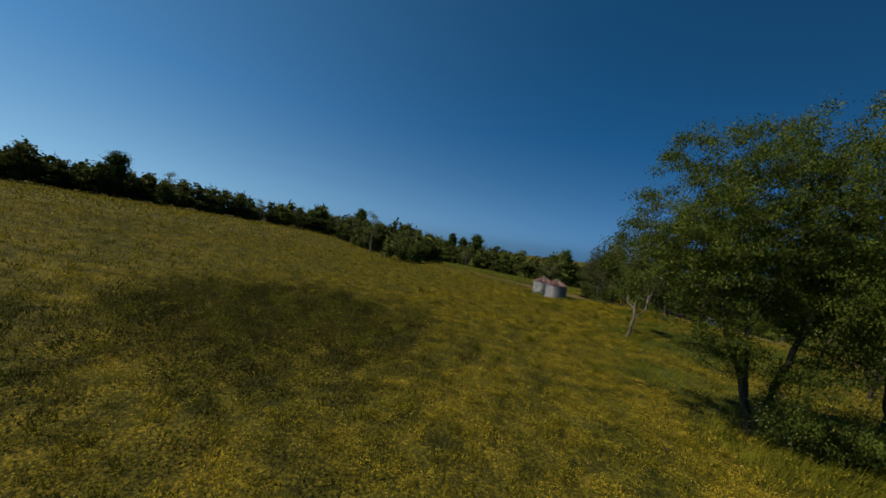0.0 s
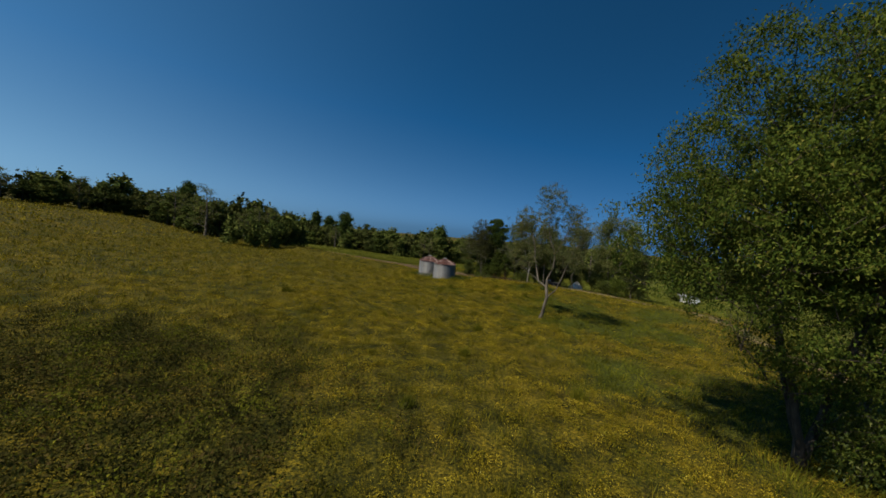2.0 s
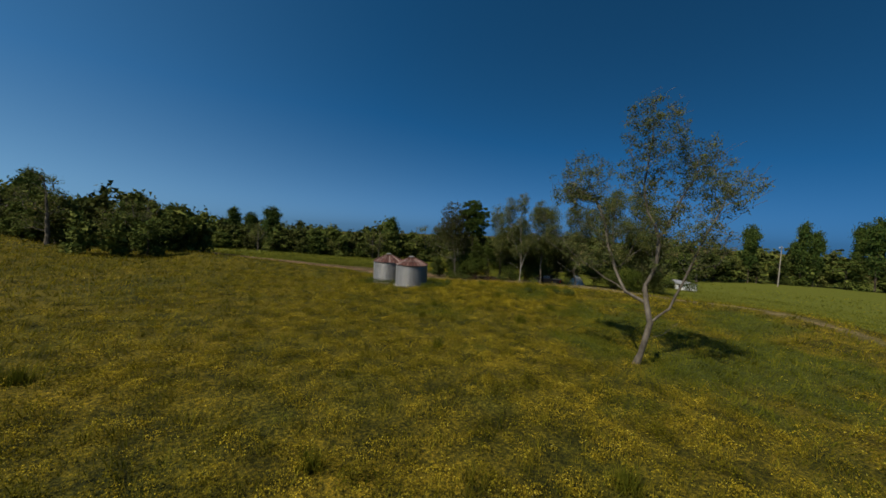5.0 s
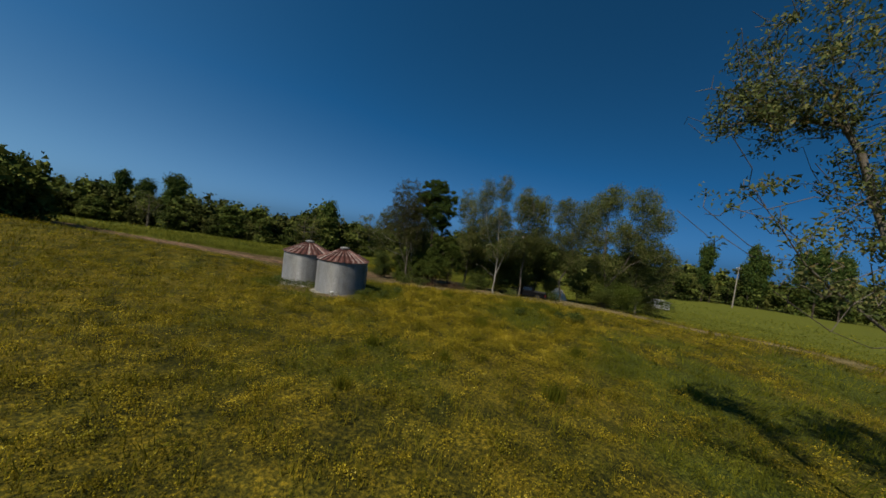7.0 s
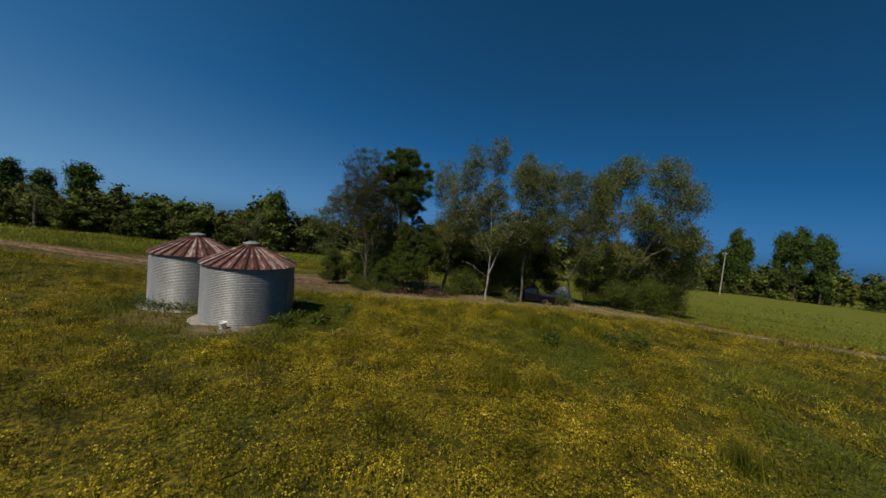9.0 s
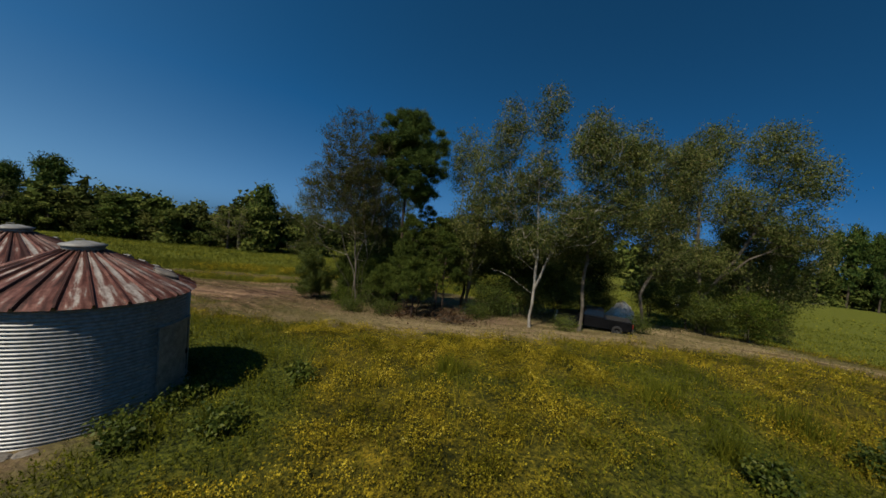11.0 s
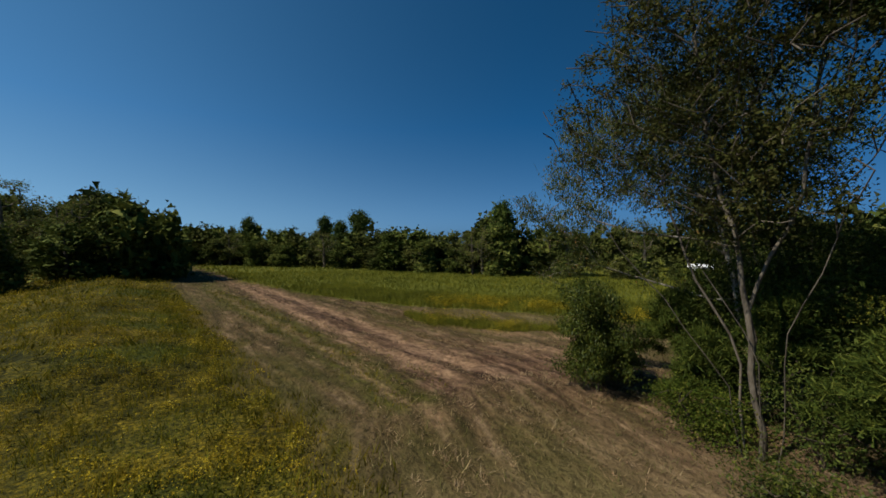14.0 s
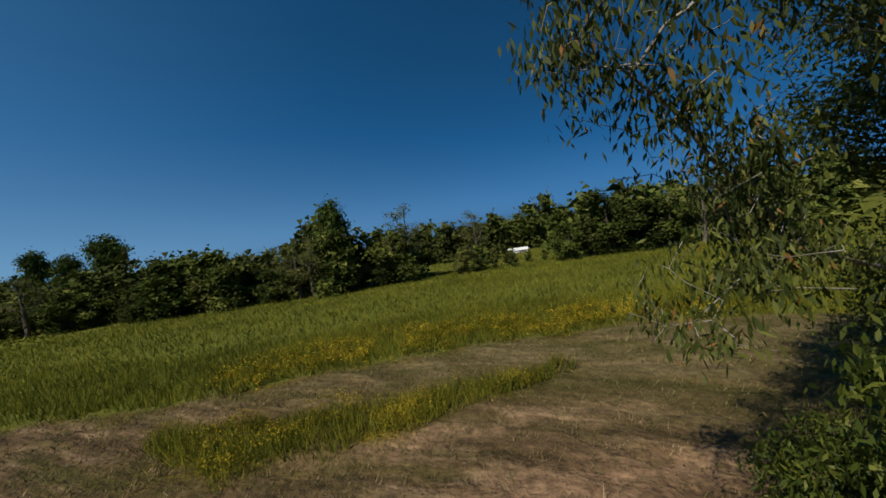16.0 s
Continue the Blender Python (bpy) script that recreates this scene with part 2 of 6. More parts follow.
def waves(x, y, size, seed):
    """Smooth uneven field of about -1..1 with features of that size in metres."""
    r = np.random.RandomState(seed)
    out = np.zeros(np.shape(x))
    for octave in (1.0, 0.5, 0.25):
        for _ in range(5):
            a, p = r.uniform(0, 6.28, 2)
            k = 6.28 / (size * octave * r.uniform(0.7, 1.5))
            out = out + octave * np.sin(k * (x * math.cos(a) + y * math.sin(a)) + p + 1.3 * np.sin(k * 0.6 * (y * math.cos(a) - x * math.sin(a))))
    return out / 4.5


def lie(x, y):
    """The long slope of the land, down to the north-east, level far away."""
    return 80.0 * np.tanh((-0.055 * x - 0.030 * y) / 80.0)


def height(x, y):
    swell = 1.8 * np.exp(-((x - 54) ** 2 / (2 * 22.0**2) + (y - 78) ** 2 / (2 * 15.0**2))) + 0.5 * np.exp(-((x - 10) ** 2 + (y - 15) ** 2) / (2 * 20.0**2)) - 0.65
    swell = swell + 1.6 * np.exp(-(((x - 71) / 15.0) ** 2 + ((y - 50) / 12.0) ** 2))
    near = np.exp(-(np.hypot(x - 29.8, y - 92.2) / 7.0) ** 2)
    rough = (0.12 * waves(x, y, 14, 1) + 0.05 * waves(x, y, 4, 2)) * np.exp(-(np.hypot(x - 30, y - 80) / 160.0) ** 2)
    bank = 1.25 * np.exp(-(off_line([(21, 110), (4, 134), (-22, 171)], x, y) / 5.5) ** 2)
    rise = 4.6 / (1 + np.exp((x + 60) / 9.0)) + 3.0 / (1 + np.exp(-(x - 150) / 14.0))
    return (lie(x, y) + swell + rough + bank + rise) * (1 - near) + (BIN_Z - 0.10) * near


def mesh_np(name, verts, faces, mats, slots=None, smooth=False):
    verts, faces = np.asarray(verts, np.float32), np.asarray(faces, np.int32)
    me = bpy.data.meshes.new(name)
    me.vertices.add(len(verts))
    me.vertices.foreach_set("co", verts.ravel())
    k = faces.shape[1]
    me.loops.add(faces.size)
    me.loops.foreach_set("vertex_index", faces.ravel())
    me.polygons.add(len(faces))
    me.polygons.foreach_set("loop_start", np.arange(0, faces.size, k, dtype=np.int32))
    for m in mats if isinstance(mats, (list, tuple)) else [mats]:
        me.materials.append(m)
    if slots is not None:
        me.polygons.foreach_set("material_index", np.asarray(slots, np.int32))
    me.polygons.foreach_set("use_smooth", np.full(len(faces), smooth))
    me.update(calc_edges=True)
    return me


def part(name, data, mat, parent=None, label="", smooth=False):
    """A bmesh or mesh as one object under a thing."""
    if isinstance(data, bmesh.types.BMesh):
        me = bpy.data.meshes.new(name)
        data.normal_update()
        data.to_mesh(me)
        data.free()
        me.materials.append(mat)
        if smooth:
            me.polygons.foreach_set("use_smooth", [True] * len(me.polygons))
        data = me
    ob = new(name, data)
    ob.parent = parent
    if label:
        tagged(ob, label)
    return ob


def thing(name, place, label, category, group="", turn=0.0, kind=""):
    ob = new(name)
    ob.empty_display_size = 0.3
    ob.matrix_basis = pose(*place, 0, 0, turn)
    return tagged(ob, label, category, group, kind)


# ---- the ground: one sheet to the horizon ----
def steps(lo, hi, fine, reach):
    mid = list(np.arange(lo, hi + 0.1, fine))
    out, s = [], fine
    v = hi
    while v < reach:
        s *= 1.25
        v += s
        out.append(v)
    back, s, v = [], fine, lo
    while v > -reach:
        s *= 1.25
        v -= s
        back.append(v)
    return np.array(back[::-1] + mid + out)


def ground():
    xs, ys = steps(-40, 110, 1.0, 3000), steps(-6, 145, 1.0, 3000)
    xs = np.unique(np.concatenate([xs, np.arange(4.5, 62, 1.0)]))
    ys = np.unique(np.concatenate([ys, np.arange(96.5, 150, 1.0)]))
    xs = np.unique(np.concatenate([xs, np.arange(28.0, 60.0, 0.25)]))
    ys = np.unique(np.concatenate([ys, np.arange(98.0, 132.0, 0.25)]))
    X, Y = np.meshgrid(xs, ys)
    Z = height(X, Y)
    TRACK = [(-60, 252), (-24, 204), (19.9, 147), (35, 123.3), (41.3, 114.9), (45.2, 108.5), (46.5, 100), (48, 90)]
    across, along, done, best = np.zeros(X.shape), np.zeros(X.shape), 0.0, np.full(X.shape, 1e9)
    for (x0, y0), (x1, y1) in zip(TRACK, TRACK[1:]):
        size = math.hypot(x1 - x0, y1 - y0)
        ux, uy = (x1 - x0) / size, (y1 - y0) / size
        u = np.clip((X - x0) * ux + (Y - y0) * uy, 0, size)
        d = np.hypot(X - x0 - u * ux, Y - y0 - u * uy)
        side = np.sign((X - x0) * uy - (Y - y0) * ux)
        k = d < best
        across, along, best = np.where(k, side * d, across), np.where(k, done + u, along), np.minimum(best, d)
        done += size
    along = 0.16 * along
    cut = (inside(MOWN, X, Y) & ~inside(STRIP, X, Y)) * np.clip((Y - 100) / 6, 0, 1)
    Z = Z + cut * (0.07 * waves(across, along, 1.6, 84) + 0.05 * waves(across, 2 * along, 0.8, 85))
    wx, wy = X + 0.35 * waves(X, Y, 4, 81), Y + 0.35 * waves(X, Y, 4, 82)
    ruts = [off_line(line, wx, wy) for line in ([(8.1, 156.6), (29.3, 124.2), (37.2, 113.0), (40, 109)], [(8.9, 159.2), (22.4, 139.6), (33.2, 124.3), (38.1, 115.7), (41.5, 110.5)],
                                                [(9.9, 146), (29.2, 119.6), (34.6, 111.6), (39, 104)], [(33.5, 118.5), (38.5, 111.5), (42, 104)], [(44, 114), (50.5, 110.5)], [(42, 119.8), (52.4, 113.2)])]
    near_end = np.clip((Y - 98) / 6, 0, 1)
    Z = Z - near_end * (0.10 * np.exp(-(ruts[0] / 0.5) ** 2) + 0.10 * np.exp(-(ruts[1] / 0.5) ** 2)) + near_end * 0.05 * waves(X, Y, 2.2, 83)
    tanline = near_end * np.clip(np.exp(-(ruts[0] / 0.45) ** 2) + np.exp(-(ruts[1] / 0.5) ** 2) + 0.7 * np.exp(-(ruts[2] / 0.3) ** 2) + 0.35 * np.exp(-(ruts[3] / 0.4) ** 2) + 0.8 * np.exp(-(ruts[4] / 0.8) ** 2) + 0.8 * np.exp(-(ruts[5] / 0.6) ** 2), 0, 1)
    swath = np.exp(-(off_line([(-9, 176), (11.7, 143.8), (30.1, 118.4), (35.6, 110.4), (37.6, 106.4)], wx, wy) / 1.5) ** 4) * near_end
    redness = np.clip(np.exp(-(off_line([(-6, 178), (15.4, 148), (31.2, 124.4), (37.6, 114.4)], wx, wy) / 2.3) ** 4) + 1.2 * np.exp(-(((wx - 40.2) / 3.4) ** 2 + ((wy - 110.2) / 4.4) ** 2)) + 1.0 * np.exp(-(((wx - 46.5) / 4.2) ** 2 + ((wy - 110.2) / 3.4) ** 2)), 0, 1) * near_end
    nx, ny = len(xs), len(ys)
    idx = np.arange(nx * ny).reshape(ny, nx)
    faces = np.stack([idx[:-1, :-1], idx[:-1, 1:], idx[1:, 1:], idx[1:, :-1]], -1).reshape(-1, 4)

    m, n, l, b = material("meadow_ground", 0.95, 0.0, 0.1)
    a1, a2, a3 = (n.new("ShaderNodeAttribute") for _ in range(3))
    a1.attribute_name, a2.attribute_name, a3.attribute_name = "mown", "field", "lush"
    fine = noise_node(n, l, 2.2, 6)
    coarse = noise_node(n, l, 0.12, 5)
    r0 = ramp(n, [(0.36, (0.012, 0.014, 0.003)), (0.5, (0.055, 0.050, 0.007)), (0.64, (0.16, 0.122, 0.012))])
    grain = noise_node(n, l, 6.5, 8, rough=0.72)
    l.new(grain, r0.inputs[0])
    r1 = ramp(n, [(0.3, (0.62, 0.72, 0.7)), (0.7, (1.35, 1.22, 0.95))])
    l.new(coarse, r1.inputs[0])
    meadow = mix(n, l, 1.0, r0.outputs[0], r1.outputs[0], "MULTIPLY")
    r2 = ramp(n, [(0.36, (0.45, 0.5, 0.5)), (0.64, (1.55, 1.44, 1.2))])
    l.new(noise_node(n, l, 0.55, 4), r2.inputs[0])
    meadow = mix(n, l, 1.0, meadow, r2.outputs[0], "MULTIPLY")
    rl = ramp(n, [(0.38, (0.012, 0.018, 0.003)), (0.5, (0.040, 0.050, 0.007)), (0.64, (0.11, 0.115, 0.014))])
    l.new(grain, rl.inputs[0])
    meadow = mix(n, l, a3.outputs["Fac"], meadow, rl.outputs[0])
    rf = ramp(n, [(0.3, (0.054, 0.064, 0.009)), (0.7, (0.132, 0.138, 0.018))])
    l.new(grain, rf.inputs[0])
    meadow = mix(n, l, a2.outputs["Fac"], meadow, rf.outputs[0])
    streak = noise_node(n, l, 0.5, 6, (0.13, 1.0, 1.0), turn=radians(128))
    rm = ramp(n, [(0.30, (0.075, 0.066, 0.020)), (0.42, (0.15, 0.112, 0.050)), (0.52, (0.27, 0.205, 0.105)), (0.60, (0.15, 0.098, 0.052)), (0.72, (0.10, 0.088, 0.028))])
    l.new(streak, rm.inputs[0])
    rg = ramp(n, [(0.3, (0.42, 0.42, 0.42)), (0.7, (1.3, 1.3, 1.3))])
    l.new(noise_node(n, l, 2.6, 7, rough=0.7), rg.inputs[0])
    mown = mix(n, l, 1.0, rm.outputs[0], rg.outputs[0], "MULTIPLY")
    gp = ramp(n, [(0.50, (0, 0, 0)), (0.66, (0.75, 0.75, 0.75))])
    l.new(noise_node(n, l, 0.16, 5, (0.45, 1.0, 1.0), turn=radians(128), rough=0.65), gp.inputs[0])
    green = ramp(n, [(0.3, (0.030, 0.036, 0.009)), (0.7, (0.105, 0.10, 0.028))])
    l.new(fine, green.inputs[0])
    mown = mix(n, l, gp.outputs[0], mown, green.outputs[0])
    a4, a5 = n.new("ShaderNodeAttribute"), n.new("ShaderNodeAttribute")
    a4.attribute_name, a5.attribute_name = "verge", "rut"
    rv = ramp(n, [(0.3, (0.026, 0.028, 0.007)), (0.5, (0.066, 0.060, 0.017)), (0.62, (0.105, 0.082, 0.030)), (0.75, (0.15, 0.105, 0.055))])
    l.new(noise_node(n, l, 1.3, 7, (0.4, 1.0, 1.0), turn=radians(125), rough=0.68), rv.inputs[0])
    mown = mix(n, l, a4.outputs["Fac"], mown, rv.outputs[0])
    rs = ramp(n, [(0.35, (0.075, 0.042, 0.028)), (0.52, (0.155, 0.098, 0.062)), (0.68, (0.22, 0.155, 0.10))])
    l.new(noise_node(n, l, 1.8, 7, (0.25, 1.0, 1.0), turn=radians(125), rough=0.7), rs.inputs[0])
    mown = mix(n, l, a5.outputs["Fac"], mown, rs.outputs[0])
    at_across, at_along, lane_at = (n.new("ShaderNodeAttribute") for _ in range(3))
    at_across.attribute_name, at_along.attribute_name, lane_at.attribute_name = "across", "along", "lane"
    flow = n.new("ShaderNodeCombineXYZ")
    l.new(at_across.outputs["Fac"], flow.inputs[0])
    l.new(at_along.outputs["Fac"], flow.inputs[1])

    def lanes(scale, seed, stops, detail=5):
        t = n.new("ShaderNodeTexNoise")
        t.noise_dimensions = "4D"
        t.inputs["W"].default_value, t.inputs["Scale"].default_value, t.inputs["Detail"].default_value, t.inputs["Roughness"].default_value = seed, scale, detail, 0.62
        l.new(flow.outputs[0], t.inputs["Vector"])
        r = ramp(n, stops)
        l.new(t.outputs["Fac"], r.inputs[0])
        return r.outputs[0]

    soil = lanes(1.5, 3.0, [(0.36, (0.045, 0.032, 0.019)), (0.46, (0.090, 0.062, 0.036)), (0.54, (0.155, 0.108, 0.064)), (0.62, (0.32, 0.235, 0.155)), (0.72, (0.10, 0.072, 0.040))], 8)
    tongue = lanes(0.62, 9.0, [(0.44, (0, 0, 0)), (0.60, (0.8, 0.8, 0.8))], 8)
    sod = lanes(2.4, 5.0, [(0.3, (0.026, 0.030, 0.007)), (0.5, (0.064, 0.064, 0.016)), (0.62, (0.105, 0.088, 0.03)), (0.74, (0.15, 0.115, 0.05))])
    worn = mix(n, l, tongue, soil, sod)
    worn = mix(n, l, 0.14, worn, sod)

    def blot(name, amount, scale, top=1.0):
        a, k = n.new("ShaderNodeAttribute"), n.new("ShaderNodeMath")
        a.attribute_name = name
        k.operation, k.use_clamp = "MULTIPLY", True
        t = noise_node(n, l, scale, 6, rough=0.65)
        edge = n.new("ShaderNodeMapRange")
        for i, v in ((1, 0.3), (2, 0.7), (3, 1.0 - amount), (4, 1.0 + amount)):
            edge.inputs[i].default_value = v
        l.new(t, edge.inputs[0])
        l.new(a.outputs["Fac"], k.inputs[0])
        l.new(edge.outputs[0], k.inputs[1])
        k2 = n.new("ShaderNodeMath")
        k2.operation = "MULTIPLY"
        l.new(k.outputs[0], k2.inputs[0])
        k2.inputs[1].default_value = top
        return k2.outputs[0]

    red = lanes(2.2, 13.0, [(0.40, (0.042, 0.026, 0.018)), (0.5, (0.115, 0.072, 0.048)), (0.61, (0.24, 0.165, 0.113))], 8)
    worn = mix(n, l, blot("redness", 0.7, 0.8, 0.9), worn, red)
    turf = lanes(3.2, 17.0, [(0.34, (0.026, 0.032, 0.006)), (0.5, (0.070, 0.076, 0.014)), (0.68, (0.125, 0.115, 0.034))], 8)
    worn = mix(n, l, blot("tongue", 0.6, 1.2, 0.9), worn, turf)
    worn = mix(n, l, blot("tanline", 0.9, 2.4, 0.62), worn, (0.36, 0.25, 0.16))
    worn = mix(n, l, 1.0, worn, (0.92, 0.83, 0.75), "MULTIPLY")
    worn = mix(n, l, 0.95, worn, rg.outputs[0], "MULTIPLY")
    mown = mix(n, l, lane_at.outputs["Fac"], mown, worn)
    l.new(mix(n, l, a1.outputs["Fac"], meadow, mown), b.inputs["Base Color"])
    ridge = n.new("ShaderNodeTexNoise")
    ridge.inputs["Scale"].default_value, ridge.inputs["Detail"].default_value = 1.3, 6
    l.new(flow.outputs[0], ridge.inputs["Vector"])
    both = n.new("ShaderNodeMath")
    both.operation = "MULTIPLY_ADD"
    l.new(ridge.outputs["Fac"], both.inputs[0])
    l.new(lane_at.outputs["Fac"], both.inputs[1])
    l.new(noise_node(n, l, 3.0, 8), both.inputs[2])
    bump(n, l, b, both.outputs[0], 1.0, 0.22)

    me = mesh_np("ground", np.stack([X, Y, Z], -1).reshape(-1, 3), faces, m, smooth=True)
    soft = np.zeros(X.shape)
    jx, jy = X + 1.2 * waves(X, Y, 5, 7), Y + 1.2 * waves(X, Y, 5, 8)
    for dx, dy in ((0, 0), (0.8, 0), (-0.8, 0), (0, 0.8), (0, -0.8)):
        soft += (inside(MOWN, jx + dx, jy + dy) & ~inside(STRIP, jx + dx, jy + dy)) / 5
    field = (inside(FIELD, X, Y) | inside(LAWN, X, Y)) & ~inside(MOWN, X, Y)
    lush = np.clip(lushness(X, Y), 0, 1)
    wob = 1.6 * waves(X, Y, 6, 61)
    west = off_line([(48, 84), (36, 101), (26.9, 115), (-9, 166), (-60, 240)], X, Y) + wob
    verge = np.clip(1.3 - west / 11.0, 0, 0.95) * np.clip((Y - 92) / 12, 0, 1)
    verge = np.maximum(verge, np.clip((Y - 100) / 10, 0, 1) * (0.62 + 0.7 * waves(X, Y, 4, 62)).clip(0.25, 0.95))
    track = off_line([(-24, 204), (19.9, 147), (35, 123.3), (41.3, 114.9), (45.2, 108.5), (46.5, 100)], X + 0.4 * wob, Y)
    rut = np.maximum(np.exp(-((track - 0.2) / 0.9) ** 2), np.exp(-((track - 3.0) / 0.8) ** 2)) * np.clip((Y - 98) / 10, 0, 1) * 0.85
    bare = np.exp(-(((X - 28.6) / 2.4) ** 2 + ((Y - 86.4) / 1.8) ** 2)) + 0.8 * np.exp(-(((X - 26.4) / 1.6) ** 2 + ((Y - 91.0) / 2.6) ** 2))
    bare = bare + 0.85 * np.exp(-((off_line([(48, 102), (50, 96), (54, 90)], X, Y) / 3.2) ** 2))
    soft = np.clip(soft + bare, 0, 1)
    rut = np.clip(rut + bare, 0, 1)
    lane = np.clip((Y - 96) / 9, 0, 1) * np.clip(1.5 - np.abs(across - 1.5) / 12, 0.25, 1)
    for name, v in (("across", across), ("along", along), ("lane", lane), ("redness", redness), ("tongue", swath), ("tanline", tanline), ("mown", soft), ("field", field.astype(float)), ("lush", lush), ("verge", verge), ("rut", rut)):
        at = me.attributes.new(name, "FLOAT", "POINT")
        at.data.foreach_set("value", v.ravel().astype(np.float32))
    ob = new("ground", me)
    return tagged(ob, "flat meadow ground with a mown strip of dry brown hay", "ground", kind="structure")


def lushness(x, y):
    """Where green grass takes over from the flowers."""
    g = 0.55 * waves(x, y, 9, 11) - 0.25
    for cx, cy, r in ((26, 22, 9), (33, 45, 8), (46, 47, 7), (58, 51, 6), (40, 58, 6), (24, 69, 4), (22, 31, 3), (44.5, 40, 4), (41, 61, 2.6), (52, 63, 3.6), (47, 58, 2.4), (62, 54, 3.4), (30, 54, 2.4), (43, 73, 5), (50, 78, 4), (33, 86, 3), (42, 83, 1.6), (25, 112, 3), (19, 121, 4), (8, 138, 6), (27.5, 85.5, 4.5), (25.5, 94, 4), (33.5, 92, 3), (37, 91, 3.2), (35, 86, 2.6), (35, 97, 3.5), (32, 101, 2.5)):
        g = g + 1.1 * np.exp(-(((x - cx) ** 2 + (y - cy) ** 2) / (r * r)))
    return g


def sparse(x, y):
    """Where the meadow west of the strip has few flowers."""
    return 1 - 0.6 * np.exp(-(((x - 31) / 8) ** 2 + ((y - 106) / 10) ** 2))


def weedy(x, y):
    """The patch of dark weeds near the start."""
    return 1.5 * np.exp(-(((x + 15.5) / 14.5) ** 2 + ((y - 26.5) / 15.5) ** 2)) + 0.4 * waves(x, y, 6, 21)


ground()


# ---- trees ----
def unit(v):
    return v / np.maximum(np.linalg.norm(v, axis=-1, keepdims=True), 1e-9)


def limbs(rng, stems, tips, base_r, tip_r, wander=0.16, taper=0.5):
    """Nodes of a branching skeleton: stems, then a limb to every tip from the best node so far. Returns places, parents, radii."""
    pos, par = [], []
    for stem in stems:
        last = -1
        if pos:
            near = np.linalg.norm(np.array(pos) - np.array(stem[0], float), axis=1)
            if near.min() < 0.35 and stem[0][2] > 0.4:
                last = int(near.argmin())
        for a, b in zip(stem, stem[1:]):
            a, b = np.array(a, float), np.array(b, float)
            k = max(1, int(np.linalg.norm(b - a) / 0.8))
            for i in range(0 if last < 0 else 1, k + 1):
                pos.append(a + (b - a) * i / k + (rng.normal(0, 0.05, 3) if 0 < i < k else 0))
                par.append(last)
                last = len(pos) - 1
    first = np.array(pos)
    order = np.argsort([np.linalg.norm(first - t, axis=1).min() for t in tips])
    ends = []
    for o in order:
        t = tips[o]
        P = np.array(pos)
        d = np.linalg.norm(P - t, axis=1)
        flat = np.linalg.norm((P - t)[:, :2], axis=1)
        cost = d + 1.5 * np.maximum(0, P[:, 2] - (t[2] - 0.35 * flat)) + 0.02 * rng.rand(len(P))
        j = int(cost.argmin())
        a = P[j]
        k = max(1, int(d[j] / 0.75))
        bow = np.array([0, 0, rng.uniform(-0.12, 0.05) * d[j]])
        last = j
        for i in range(1, k + 1):
            u = i / k
            p = a + (t - a) * u + bow * math.sin(math.pi * u) + (rng.normal(0, wander * min(1, d[j] / 3), 3) if i < k else 0)
            pos.append(p)
            par.append(last)
            last = len(pos) - 1
        ends.append(last)
    n = len(pos)
    load = np.zeros(n)
    load[ends] = 1
    for i in range(n - 1, -1, -1):
        if par[i] >= 0:
            load[par[i]] += load[i]
    roots = [i for i in range(n) if par[i] < 0]
    top = max(load[i] for i in roots)
    rad = np.maximum(tip_r, base_r * (np.maximum(load, 0.3) / top) ** taper)
    return np.array(pos), np.array(par), rad


def tubes(pos, par, rad):
    verts, faces = [], []
    kids = {}
    for i, p in enumerate(par):
        if p >= 0 and (p not in kids or rad[i] > rad[kids[p]]):
            kids[p] = i
    way = np.zeros((len(pos), 3))
    for i, p in enumerate(par):
        c = kids.get(i)
        w = (pos[i] - pos[p]) if p >= 0 else (pos[c] - pos[i] if c is not None else np.array([0, 0, 1.0]))
        if p >= 0 and c is not None:
            w = w / max(np.linalg.norm(w), 1e-6) + (pos[c] - pos[i]) / max(np.linalg.norm(pos[c] - pos[i]), 1e-6)
        way[i] = w / max(np.linalg.norm(w), 1e-6)

    def ring(c, w, r, k):
        ref = np.array([1.0, 0, 0]) if abs(w[0]) < 0.8 else np.array([0, 1.0, 0])
        a = np.cross(w, ref)
        a /= np.linalg.norm(a)
        b = np.cross(w, a)
        an = np.arange(k) * 2 * math.pi / k
        return c + r * (np.cos(an)[:, None] * a + np.sin(an)[:, None] * b)

    for i, p in enumerate(par):
        if p < 0:
            continue
        k = 8 if rad[i] > 0.12 else 5 if rad[i] > 0.035 else 3
        main = kids.get(p) == i
        lo = ring(pos[p], way[p] if main else way[i], rad[p] * (1.35 if par[p] < 0 else 1) if main else rad[i] * 1.15, k)
        hi = ring(pos[i], way[i], rad[i], k)
        s = len(verts)
        verts.extend(lo)
        verts.extend(hi)
        faces.extend((s + j, s + (j + 1) % k, s + k + (j + 1) % k, s + k + j) for j in range(k))
    return verts, faces


